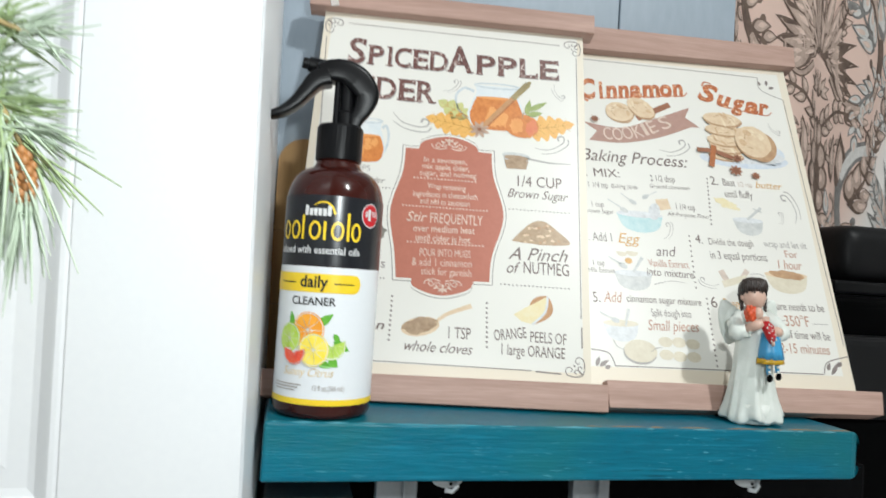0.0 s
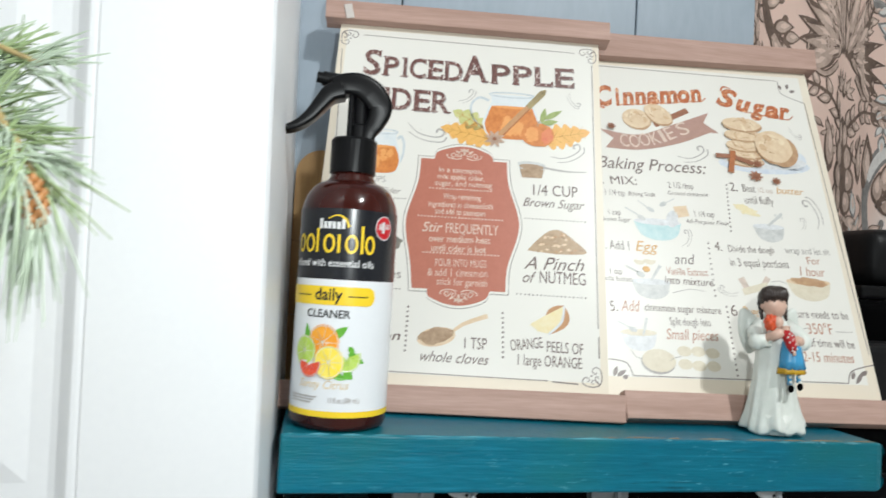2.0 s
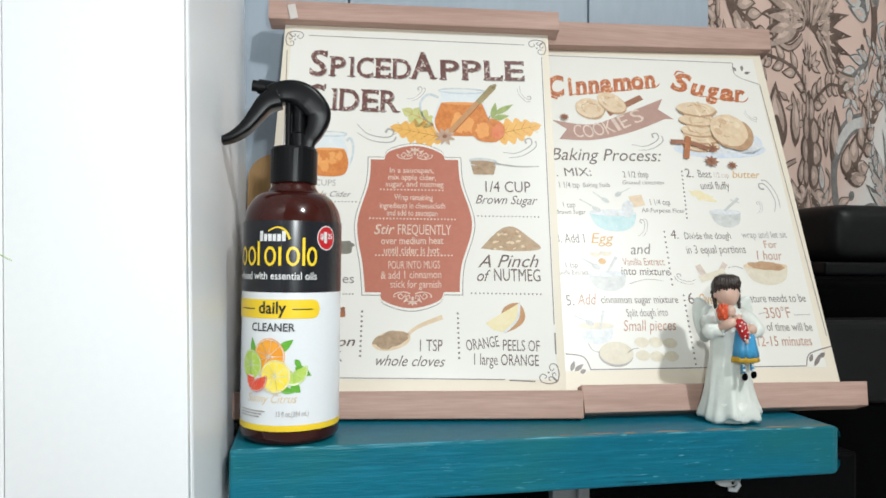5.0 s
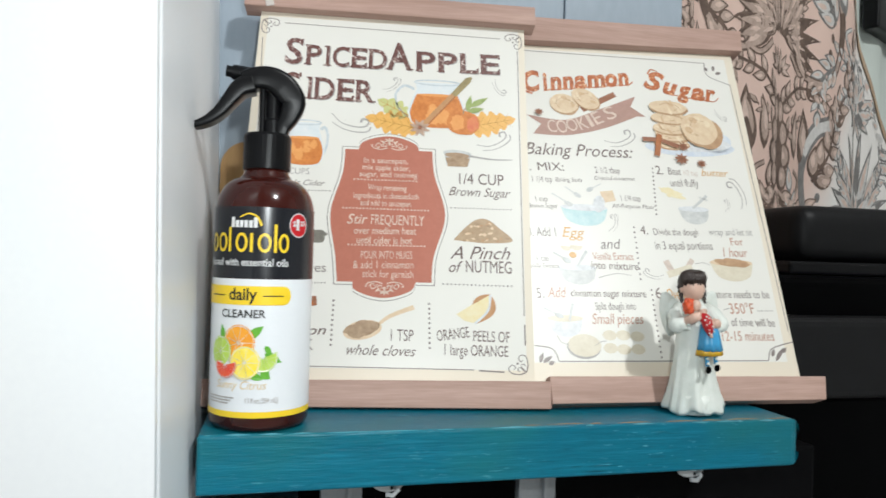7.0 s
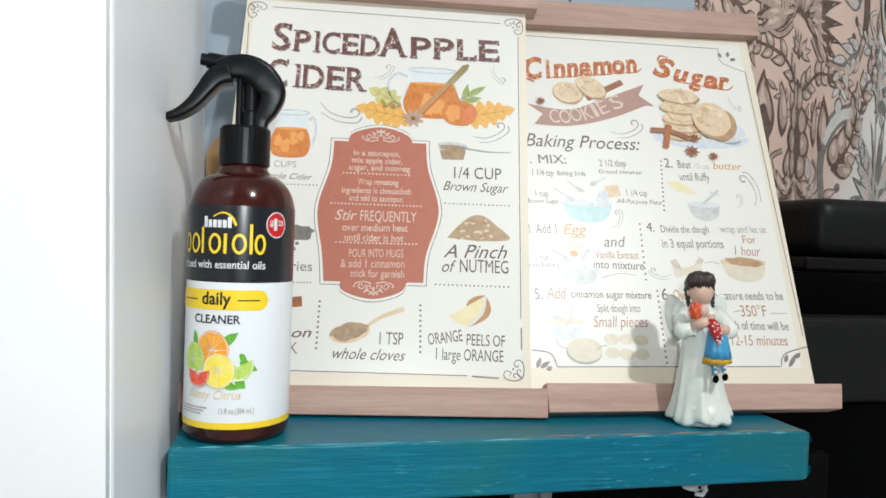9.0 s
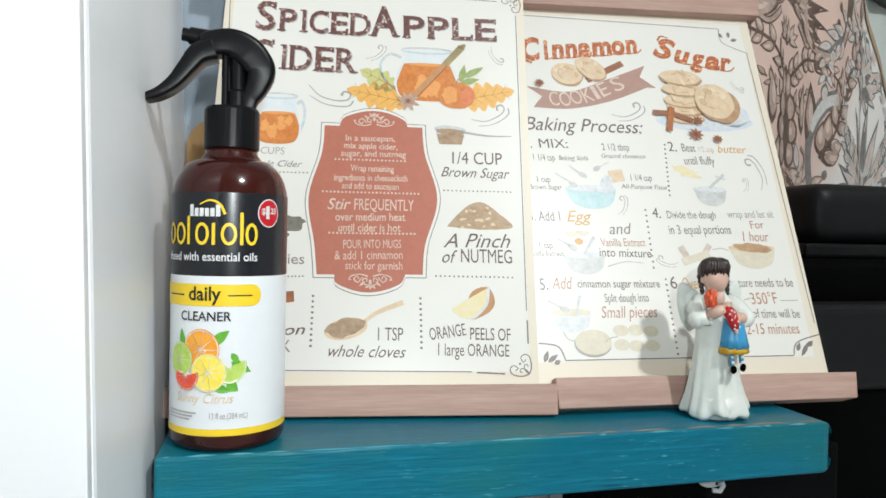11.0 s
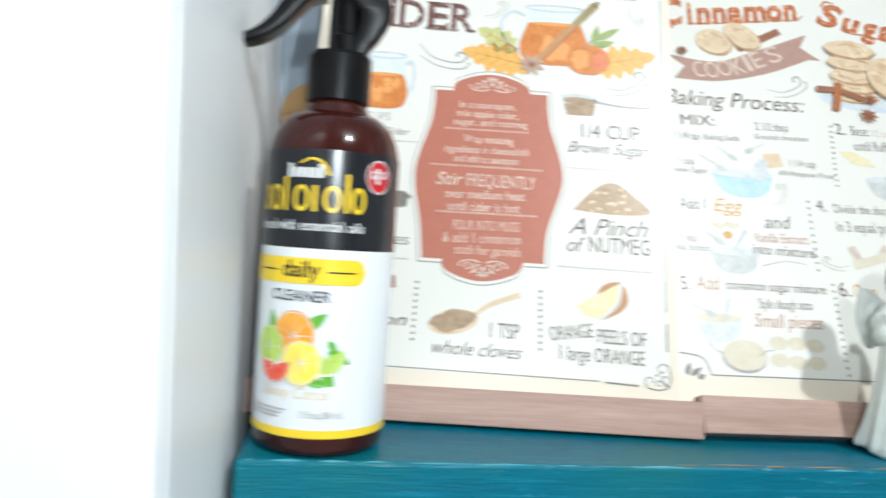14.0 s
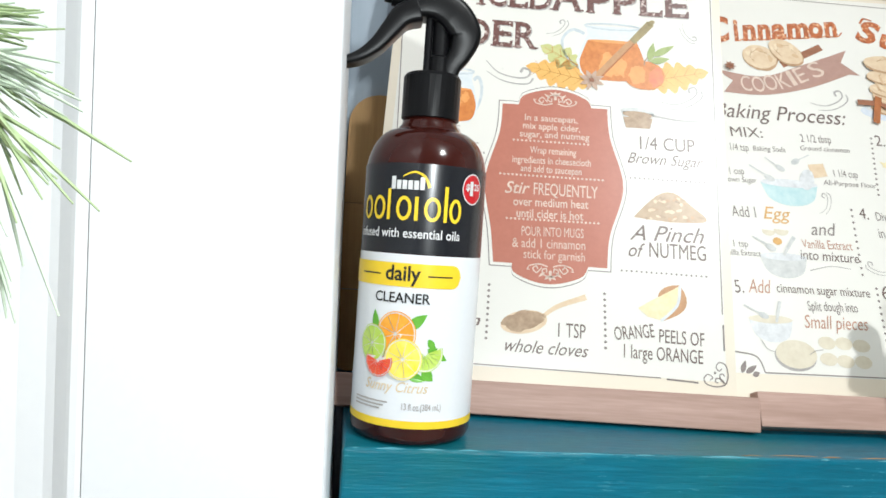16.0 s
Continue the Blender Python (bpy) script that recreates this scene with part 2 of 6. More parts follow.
DAMASK_LIT_SOFT = material("lit_soft_damask_ink", (0.72, 0.695, 0.67), 0.85, (0.52, 0.50, 0.48), fine=140, coarse=28, bump=0.0, spread=0.3)
HEM = material("tan_hem_cotton", (0.50, 0.36, 0.25), 0.85, fine=900, coarse=20)
SHEER = material("pale_cotton", (0.72, 0.78, 0.73), 0.85, fine=1200, coarse=9, bump=0.2)
ROBE = material("glazed_white_resin", (0.78, 0.80, 0.76), 0.38, (0.66, 0.70, 0.64), fine=240, coarse=45, bump=0.5, coat=0.12, spread=0.4)
RESIN_SKIN = material("resin_skin", (0.72, 0.48, 0.38), 0.35, fine=300, coarse=60, bump=0.02)
RESIN_HAIR = material("resin_dark_hair", (0.035, 0.022, 0.018), 0.35, fine=500, coarse=80, bump=0.3)
RESIN_RED = material("resin_orange_red", (0.72, 0.10, 0.03), 0.35, fine=500, coarse=80, bump=0.2)
RESIN_DRESS = material("resin_red", (0.50, 0.015, 0.02), 0.35, fine=500, coarse=80)
RESIN_BLUE = material("resin_blue", (0.06, 0.34, 0.62), 0.35, fine=300, coarse=60)
RESIN_YELLOW = material("resin_yellow", (0.62, 0.36, 0.02), 0.35, fine=300, coarse=60)
# needles in two pale greens, the strong light on them put into the colour
NEEDLE = material("pine_needle", (0.28, 0.38, 0.17), 0.5, (0.40, 0.49, 0.28), fine=300, coarse=40, bump=0.0)
NEEDLE_LIT = material("lit_needle", (0.56, 0.64, 0.53), 0.5, (0.42, 0.51, 0.37), fine=300, coarse=40, bump=0.0)
TWIG = material("pale_twig", (0.40, 0.30, 0.13), 0.6, fine=300, coarse=60)
CONE = material("cone_scale", (0.50, 0.24, 0.09), 0.45, (0.38, 0.16, 0.05), fine=400, coarse=90)
MAPLE = material("gold_maple_leaf", (0.42, 0.30, 0.01), 0.45, (0.30, 0.20, 0.01), fine=200, coarse=40)
STEEL = material("brushed_grey_metal", (0.42, 0.44, 0.46), 0.42, fine=500, coarse=30, metal=0.6, bump=0.05)
TAPE = material("clear_tape", (0.66, 0.60, 0.56), 0.15, fine=300, coarse=60, bump=0.2, specular=0.7)
HOOK = material("white_plastic", (0.74, 0.76, 0.77), 0.3, fine=300, coarse=40, bump=0.03)


# ---- builders ----
def mesh_of(name, bm, mats):
    me = bpy.data.meshes.new(name)
    bmesh.ops.recalc_face_normals(bm, faces=bm.faces) if len(bm.faces) < 60000 else None
    bm.to_mesh(me)
    bm.free()
    for m in mats if isinstance(mats, (list, tuple)) else [mats]:
        me.materials.append(m)
    return me


def smooth(me):
    me.polygons.foreach_set("use_smooth", [True] * len(me.polygons))


def part(name, bm, mats, parent, label="", soft=False):
    """One mesh of its own under a thing or a part."""
    me = mesh_of(name, bm, mats)
    if soft:
        smooth(me)
    ob = new(name, me)
    ob.parent = parent
    if label:
        ob["label"] = label
    return ob


def thing(name, m, label, category, group="", kind=""):
    ob = new(name)
    ob.empty_display_size = 0.02
    ob.matrix_world = m
    return tagged(ob, label, category, group, kind)


def solid(name, bm, mats, label, category, m=None, kind="", soft=False, group=""):
    me = mesh_of(name, bm, mats)
    if soft:
        smooth(me)
    ob = new(name, me)
    if m:
        ob.matrix_world = m
    return tagged(ob, label, category, group, kind)


def box(bm, x0, x1, y0, y1, z0, z1, bevel=0.0, steps=2, slot=0):
    verts = [bm.verts.new((x, y, z)) for x in (x0, x1) for y in (y0, y1) for z in (z0, z1)]
    faces = [bm.faces.new([verts[i] for i in q]) for q in ((0, 1, 3, 2), (4, 6, 7, 5), (0, 4, 5, 1), (2, 3, 7, 6), (0, 2, 6, 4), (1, 5, 7, 3))]
    for fa in faces:
        fa.material_index = slot
    if bevel:
        edges = list({e for fa in faces for e in fa.edges})
        bmesh.ops.bevel(bm, geom=edges, offset=bevel, segments=steps, profile=0.6, affect="EDGES")
    return bm


def lathe(bm, profile, turns=48, centre=(0, 0), slot=0, arc=None, wobble=None):
    """Turn (radius, z) pairs about the upright axis; arc: from, to in radians for an open sheet."""
    rings = []
    count = turns if arc is None else turns + 1
    for k, (r, z) in enumerate(profile):
        ring = []
        for i in range(count):
            a = 2 * math.pi * i / turns if arc is None else arc[0] + (arc[1] - arc[0]) * i / turns
            rr = r * (wobble(a, z) if wobble else 1)
            ring.append(bm.verts.new((centre[0] + rr * math.sin(a), centre[1] - rr * math.cos(a), z)))
        rings.append(ring)
    for low, high in zip(rings, rings[1:]):
        for i in range(count if arc is None else count - 1):
            j = (i + 1) % count
            bm.faces.new((low[i], low[j], high[j], high[i])).material_index = slot
    if arc is None:
        for ring in (rings[0], rings[-1]):
            if (ring[0].co - ring[count // 2].co).length > 1e-6:
                bm.faces.new(ring).material_index = slot
    return bm


def tube(bm, points, radii, sides=8, slot=0, flat=1.0):
    """A round or flattened rod along points."""
    points = [Vector(p) for p in points]
    rings = []
    for i, p in enumerate(points):
        d = (points[min(i + 1, len(points) - 1)] - points[max(i - 1, 0)]).normalized()
        a = d.orthogonal().normalized() if abs(d.y) > 0.9 else d.cross(Vector((0, 1, 0))).normalized()
        b = d.cross(a)
        r = radii[i] if isinstance(radii, (list, tuple)) else radii
        rings.append([bm.verts.new(p + r * (math.cos(t) * a + flat * math.sin(t) * b)) for t in (2 * math.pi * k / sides for k in range(sides))])
    for low, high in zip(rings, rings[1:]):
        for k in range(sides):
            bm.faces.new((low[k], low[(k + 1) % sides], high[(k + 1) % sides], high[k])).material_index = slot
    bm.faces.new(rings[0]).material_index = slot
    bm.faces.new(rings[-1]).material_index = slot
    return bm


def ball(bm, place, radii, slot=0, u=16, v=10, turn=None):
    made = bmesh.ops.create_uvsphere(bm, u_segments=u, v_segments=v, radius=1)["verts"]
    m = Matrix.Translation(place) @ (turn or Matrix()) @ Matrix.Diagonal((*radii, 1))
    bmesh.ops.transform(bm, matrix=m, verts=made)
    for fa in {fa for w in made for fa in w.link_faces}:
        fa.material_index = slot
    return bm


def spline(points, steps=8):
    """A smooth line through two-dimensional points."""
    pts = [Vector(p) for p in points]
    out = []
    for i in range(len(pts) - 1):
        a, b, c, d = pts[max(i - 1, 0)], pts[i], pts[i + 1], pts[min(i + 2, len(pts) - 1)]
        for k in range(steps):
            t = k / steps
            out.append(0.5 * ((2 * b) + (c - a) * t + (2 * a - 5 * b + 4 * c - d) * t * t + (3 * b - a - 3 * c + d) * t ** 3))
    return out + [pts[-1]]


MM = 0.001
LAYER = 0.00008


# ---- printing on sheets: places in millimetres to the right and down ----
class Sheet:
    def __init__(self, owner, radius=0.0, bow=0.0):
        self.owner, self.radius, self.bow = owner, radius, bow

    def at(self, u, v, layer):
        off = layer * LAYER
        if self.radius:
            a = u * MM / 0.0303
            return ((self.radius + off) * math.sin(a), -(self.radius + off) * math.cos(a), v * MM)
        return (u * MM, -off, -v * MM)

    def ink(self, name, mat, layer, shapes, label=""):
        bm = bmesh.new()
        for pts in shapes:
            if len(pts) >= 3:
                bm.faces.new([bm.verts.new(self.at(p[0], p[1], layer)) for p in pts])
        me = bpy.data.meshes.new(name)
        bm.to_mesh(me)
        bm.free()
        me.materials.append(mat)
        ob = new(name, me)
        ob.parent = self.owner
        if label:
            ob["label"] = label
        return ob

    def each(self, name, mat, layer, shapes):
        """Every shape a part of its own."""
        for pts in shapes:
            self.ink(name, mat, layer, [pts])

    def rules(self, name, mat, layer, lines):
        """Every line a part of its own."""
        for shapes in lines:
            self.ink(name, mat, layer, shapes)

    def words(self, text_, u0, v0, u1, v1, height, mat, layer=3, slant=0.0, bold=0.0, name="lettering"):
        """Words on the base line from (u0, v0) to (u1, v1), with capitals so many millimetres high."""
        data = bpy.data.curves.new(name, "FONT")
        data.body, data.shear, data.offset, data.resolution_u, data.fill_mode = text_, slant, bold, 3, "FRONT"
        text = bpy.data.objects.new(name, data)
        made = text.to_mesh()
        co = np.zeros(len(made.vertices) * 3)
        made.vertices.foreach_get("co", co)
        co = co.reshape(-1, 3)
        faces = [tuple(p.vertices) for p in made.polygons]
        text.to_mesh_clear()
        bpy.data.objects.remove(text)
        low, high = co[:, 0].min(), co[:, 0].max()
        along, across = (co[:, 0] - low) / (high - low), co[:, 1] / 0.69 * height
        down = 1 if not self.radius else -1
        length = math.hypot(u1 - u0, v1 - v0)
        du, dv = (u1 - u0) / length, (v1 - v0) / length
        u = u0 + along * (u1 - u0) + across * dv * down
        v = v0 + along * (v1 - v0) - across * du * down
        me = bpy.data.meshes.new(name)
        me.from_pydata([self.at(a, b, layer) for a, b in zip(u, v)], [], faces)
        me.materials.append(mat)
        ob = new(name, me)
        ob.parent = self.owner
        return ob


def oval(cx, cy, rx, ry, turn=0.0, count=28, rough=0.0, start=0.0, end=360.0):
    out = []
    c, s = math.cos(radians(turn)), math.sin(radians(turn))
    whole = end - start >= 360
    for i in range(count if whole else count + 1):
        a = radians(start + (end - start) * i / count)
        w = 1 + rough * noise.noise((cx + 3 * math.cos(a), cy + 3 * math.sin(a), 0.3))
        x, y = rx * w * math.cos(a), ry * w * math.sin(a)
        out.append((cx + c * x - s * y, cy + s * x + c * y))
    return out


def leaf(u0, v0, u1, v1, width, lobes=0):
    out = []
    d = Vector((u1 - u0, v1 - v0))
    n = Vector((-d.y, d.x)).normalized()
    count = 24 if lobes else 10
    for side in (1, -1):
        for i in range(count + 1):
            t = i / count if side == 1 else 1 - i / count
            w = width * math.sin(math.pi * t ** 0.8) * (1 + (0.45 * math.cos(2 * math.pi * lobes * t) if lobes else 0))
            p = Vector((u0, v0)) + d * t + n * side * w
            out.append((p.x, p.y))
    return out


def line(points, w0, w1=None, steps=8):
    """A drawn line: strips of four corners."""
    pts = spline(points, steps) if len(points) > 2 else [Vector(p) for p in points]
    w1 = w0 if w1 is None else w1
    rim = []
    for i, p in enumerate(pts):
        d = (pts[min(i + 1, len(pts) - 1)] - pts[max(i - 1, 0)])
        n = Vector((-d.y, d.x)).normalized()
        t = i / (len(pts) - 1)
        w = (w0 + (w1 - w0) * t) * 0.5
        rim.append((p + n * w, p - n * w))
    return [[(a[0].x, a[0].y), (b[0].x, b[0].y), (b[1].x, b[1].y), (a[1].x, a[1].y)] for a, b in zip(rim, rim[1:])]


def dots(u0, v0, u1, v1, count, r):
    return [oval(u0 + (u1 - u0) * i / (count - 1), v0 + (v1 - v0) * i / (count - 1), r, r, count=8) for i in range(count)]


def swirl(u, v, size, turn=0.0, flip=1):
    """Two strokes that end in a curl."""
    def lay(points):
        c, s = math.cos(radians(turn)), math.sin(radians(turn))
        return [(u + size * (c * x * flip - s * y), v + size * (s * x * flip + c * y)) for x, y in points]
    a = line(lay([(-1, -0.1), (-0.4, 0.22), (0.3, 0.2), (0.75, 0.0), (0.78, -0.3), (0.5, -0.32), (0.45, -0.1)]), 0.25 * size / 8, 0.9 * size / 8)
    b = line(lay([(-0.8, 0.35), (-0.2, 0.5), (0.4, 0.45), (0.9, 0.25), (1.0, -0.05)]), 0.25 * size / 8, 0.6 * size / 8)
    return a + b


def scroll(u, v, s, fu, fv):
    """A corner ornament of curls; fu and fv turn it to its corner."""
    def lay(points):
        return [(u + fu * s * x, v + fv * s * y) for x, y in points]
    out = []
    curl = [(0.6, 0.4), (3.2, -0.3), (6.2, 0.3), (7.0, 2.0), (5.8, 3.2), (4.4, 2.4), (5.2, 1.5)]
    inner = [(0.6, 0.4), (1.6, 1.8), (3.2, 2.2), (3.6, 1.2), (2.8, 0.9)]
    for pts in (curl, [(y, x) for x, y in curl], inner, [(y, x) for x, y in inner]):
        out += line(lay(pts), 0.75, 0.5)
    return out + [oval(*lay([(3.6, 3.8)])[0], 0.7, 0.7, count=8)]


# ---- the place: walls, floor, ceiling, door ----
def slab(name, label, mat, *size, bevel=0.0, category="wall"):
    return solid(name, box(bmesh.new(), *size, bevel=bevel), mat, label, category, kind="structure")


slab("floor", "plain dark kitchen floor below the shelf", ROOM, -1.6, 2.2, -2.6, 1.4, -1.30, -1.25, category="floor")
slab("ceiling", "plain white painted ceiling over the kitchen", ROOM, -1.6, 2.2, -2.6, 1.4, 1.75, 1.80, category="ceiling")
slab("wall_south", "plain painted kitchen wall behind the camera", ROOM, -1.6, 2.2, -2.65, -2.6, -1.25, 1.75)
slab("wall_west", "plain painted kitchen wall beside the door", ROOM, -1.65, -1.6, -2.6, 1.4, -1.25, 1.75)
slab("wall_east", "plain painted kitchen wall beyond the black appliance", ROOM, 2.2, 2.25, -2.6, 1.4, -1.25, 1.75)
slab("wall_far", "plain painted wall beyond the patterned curtain", ROOM, -1.6, 2.2, 1.4, 1.45, -1.25, 1.75)

wall = thing("wall_north", Matrix(), "blue-grey painted panel wall with vertical seams behind the signs", "wall", kind="structure")
for a, b in ((-0.62, 0.0374), (0.0386, 0.2404), (0.2416, 0.354)):
    part("panel", box(bmesh.new(), a, b, 0.150, 0.176, -1.25, 1.75, 0.0012), WALL_BLUE, wall)
part("backing", box(bmesh.new(), -0.62, 0.350, 0.1765, 0.26, -1.25, 1.75), WALL_BLUE, wall)

# a white panelled door with its frame beside the shelf
side = thing("door_frame", pose(0, 0, 0, 0, -1.5, 0), "pale painted side of a door frame beside the shelf", "door frame", kind="structure")
part("jamb", box(bmesh.new(), -0.30, -0.0343, -0.1135, 0.149, -1.235, 1.74, 0.0025), GREY_SIDE, side)

door = thing("door_1", pose(0, 0, 0, 0, -1.5, 0), "white painted door with moulded panels and a pine sprig on it", "door", kind="structure")
SX0, SX1, SY = -0.80, -0.0350, -0.120
THICK = 0.0062
PX, PZ = -0.100, -0.016      # the edges of the moulded panel


bm = bmesh.new()
box(bm, PX, SX1, SY, SY + THICK, -1.20, 1.15, 0.0003, 1)
part("stile", bm, WHITE_PAINT, door)
part("rail", box(bmesh.new(), SX0, PX - 0.0004, SY, SY + THICK, -0.16, PZ, 0.001), WHITE_PAINT, door)
# moulding round the panel, mitred at its lower corner
steps = [(0.0, 0.0), (0.0014, -0.0003), (0.0032, -0.0003), (0.0044, 0.0004), (0.0058, 0.0014), (0.0085, 0.0034), (0.0112, 0.0042), (0.0185, 0.0042), (0.030, 0.0016)]
bm = bmesh.new()
up = [[bm.verts.new((PX - d, SY + y, z)) for d, y in steps] for z in (1.0,)][0]
corner = [bm.verts.new((PX - d, SY + y, PZ + d)) for d, y in steps]
away = [bm.verts.new((SX0, SY + y, PZ + d)) for d, y in steps]
for i in range(len(steps) - 1):
    bm.faces.new((corner[i], corner[i + 1], up[i + 1], up[i]))
    bm.faces.new((corner[i], away[i], away[i + 1], corner[i + 1]))
bm.faces.new((corner[-1], away[-1], bm.verts.new((SX0, SY + 0.0016, 1.0)), up[-1]))
part("moulded_panel", bm, WHITE_PAINT, door, "white raised panel with a moulded edge")
part("door_back", box(bmesh.new(), SX0, PX - 0.001, SY + 0.0046, SY + THICK, -1.20, 1.15), WHITE_PAINT, door)

# ---- the shelf ----
shelf = thing("shelf", Matrix(), "thick teal painted wooden shelf board with worn edges", "shelf")
bm = box(bmesh.new(), -0.0295, 0.3360, -0.0300, 0.147, -0.0315, 0.0)
for w in bm.verts:
    if w.co.x > 0.3 and w.co.z < -0.03:
        w.co.z += 0.0020
    if w.co.x > 0.3 and w.co.y < 0:
        w.co.y += 0.0012
ends = [e for e in bm.edges if all(w.co.x > 0.3 for w in e.verts)]
bmesh.ops.bevel(bm, geom=[e for e in bm.edges if e not in ends], offset=0.0018, segments=3, profile=0.6, affect="EDGES")
bmesh.ops.bevel(bm, geom=[e for e in bm.edges if all(w.co.x > 0.3335 for w in e.verts)], offset=0.0075, segments=4, profile=0.5, affect="EDGES")
part("board", bm, TEAL, shelf)
# bare wood where paint has rubbed off the front arris
bm = bmesh.new()
rng = random.Random(4)
x = 0.15
while x < 0.325:
    n = rng.uniform(0.006, 0.026)
    y = -0.0262 + rng.uniform(-0.0006, 0.0006)
    tube(bm, [(x, y, 0.00002), (x + n * 0.3, y + rng.uniform(-0.0004, 0.0004), 0.0001), (x + n * 0.7, y, 0.0001), (x + n, y + 0.0003, 0.00002)],
         [0.0001, rng.uniform(0.0002, 0.0006), rng.uniform(0.0002, 0.0005), 0.0001], 5, flat=0.25)
    x += n + rng.uniform(-0.002, 0.012)
edge = bmesh.new()
x = -0.027
while x < 0.31:
    n = rng.uniform(0.004, 0.03)
    tube(edge, [(x, -0.0290, -0.0004), (x + n * 0.5, -0.0289 + rng.uniform(-0.0003, 0.0002), -0.0003), (x + n, -0.0290, -0.0004)], [0.0001, rng.uniform(0.0003, 0.0007), 0.0001], 5)
    x += n + rng.uniform(0.0, 0.02) * (0.4 if x < 0.05 else 1.6)
part("rubbed_edge", edge, RUBBED, shelf, "pale rubbed paint along the front edge")["kind"] = "stuff"
part("worn_edge", bm, BARE, shelf, "bare wood showing through worn paint")["kind"] = "stuff"

# below the shelf: two grey brackets, dark back, white hooks, a pale ledge
for x in (0.050, 0.176):
    br = thing("shelf_bracket", pose(x, 0.02, -0.0315), "grey metal bracket under the teal shelf", "bracket", "brackets under the shelf")
    part("plate", box(bmesh.new(), -0.0125, 0.0125, -0.004, 0.004, -0.16, 0.0, 0.0008), STEEL, br)
    part("rib", box(bmesh.new(), 0.003, 0.0055, -0.0085, -0.004, -0.16, 0.0, 0.0006), STEEL, br)
for x in (0.0740, 0.2680):
    hook = thing("cup_hook", pose(x, -0.012, -0.0315), "small white plastic hook under the shelf", "hook", "hooks under the shelf")
    plate = part("plate", ball(bmesh.new(), (0.0, 0.0, -0.0030), (0.0092, 0.0030, 0.0050)), HOOK, hook, soft=True)
    part("screw_hole", tube(bmesh.new(), [(0.0015, -0.0032, -0.0048), (0.0015, -0.0010, -0.0048)], 0.0010, 10), BLACK_MATT, plate, "dark screw hole")
    part("arm", tube(bmesh.new(), [(0.004, -0.002, -0.002), (0.005, -0.004, -0.006), (0.002, -0.005, -0.0085), (-0.002, -0.004, -0.008)], 0.0014), HOOK, hook, soft=True)
cab = thing("black_cabinet", pose(0.16, 0.10, -0.75), "dark cabinet standing below the shelf", "cabinet")
part("body", box(bmesh.new(), -0.188, 0.27, -0.035, 0.045, -0.49, 0.705, 0.003), DARK, cab)
part("ledge", box(bmesh.new(), -0.188, -0.135, -0.085, -0.036, -0.49, 0.695, 0.002), STEEL, cab)


# ---- the signs ----
def hanging_sign(name, label, origin, right, down, outline, top_bar, bottom_bar):
    """A sheet between two pairs of wooden bars, leaning against the wall. Outline and bars in millimetres."""
    r, d = Vector(right).normalized(), Vector(down)
    d = (d - r * d.dot(r)).normalized()
    into = (-d).cross(r)
    m = Matrix((( r.x, into.x, -d.x, origin[0]), (r.y, into.y, -d.y, origin[1]), (r.z, into.z, -d.z, origin[2]), (0, 0, 0, 1)))
    ob = thing(name, m, label, "sign", "recipe signs on the shelf")
    bm = bmesh.new()
    front = [bm.verts.new((u * MM, 0.0, -v * MM)) for u, v in outline]
    back = [bm.verts.new((u * MM, 0.0011, -v * MM)) for u, v in outline]
    bm.faces.new(front)
    bm.faces.new(back[::-1])
    for i in range(len(front)):
        j = (i + 1) % len(front)
        bm.faces.new((front[i], back[i], back[j], front[j]))
    part("canvas", bm, PAPER, ob)
    for nm, bar in (("top_bar", top_bar), ("bottom_bar", bottom_bar)):
        bm = bmesh.new()
        (a, b, c, e) = bar
        fr = [bm.verts.new((u * MM, -0.0070, -v * MM)) for u, v in bar]
        bk = [bm.verts.new((u * MM, 0.0065, -v * MM)) for u, v in bar]
        bm.faces.new(fr)
        bm.faces.new(bk[::-1])
        for i in range(4):
            bm.faces.new((fr[i], bk[i], bk[(i + 1) % 4], fr[(i + 1) % 4]))
        bmesh.ops.bevel(bm, geom=list(bm.edges), offset=0.0008, segments=2, profile=0.6, affect="EDGES")
        part(nm, bm, PINK_WOOD, ob, "flat bar of pinkish bare wood")
    return ob


apple = hanging_sign("recipe_sign", "cream cider recipe sign with wooden bars leaning on the wall",
                     (-0.0105, 0.1237, 0.2756), (0.9914, -0.1305, 0.0000), (-0.0392, -0.2981, -0.9537),
                     [(0.5, -6), (198.5, -6), (195.5, 277), (-3, 277)],
                     [(-12.0, -15.5), (206.5, -13.0), (206.0, 3.5), (-11.0, 1.0)], [(-14.5, 272.5), (204.5, 271.5), (204.0, 289.0), (-13.5, 289.0)])
cookie = hanging_sign("recipe_sign", "cream cookie recipe sign with wooden bars leaning behind another sign",
                      (0.3869, 0.1254, 0.2770), (0.9998, -0.0175, 0.0000), (-0.0068, -0.3907, -0.9205),
                      [(-206, 4), (1, -6), (-13, 285), (-220, 285)],
                      [(-212, -16), (12.0, -26), (8.0, -3.5), (-212, 8.5)], [(-204, 280.5), (2.5, 282), (-2.0, 298.5), (-204, 298.5)])

tape = box(bmesh.new(), 0.0035, 0.0095, -0.0082, -0.0071, -0.0015, 0.0115, 0.0004, 1)
bmesh.ops.rotate(tape, verts=tape.verts, cent=(0.0065, -0.0076, 0.005), matrix=Matrix.Rotation(radians(-14), 3, "Y"))
part("tape", tape, TAPE, apple, "small piece of clear tape on the top bar")

# ---- print of the cider sign ----
S = Sheet(apple)
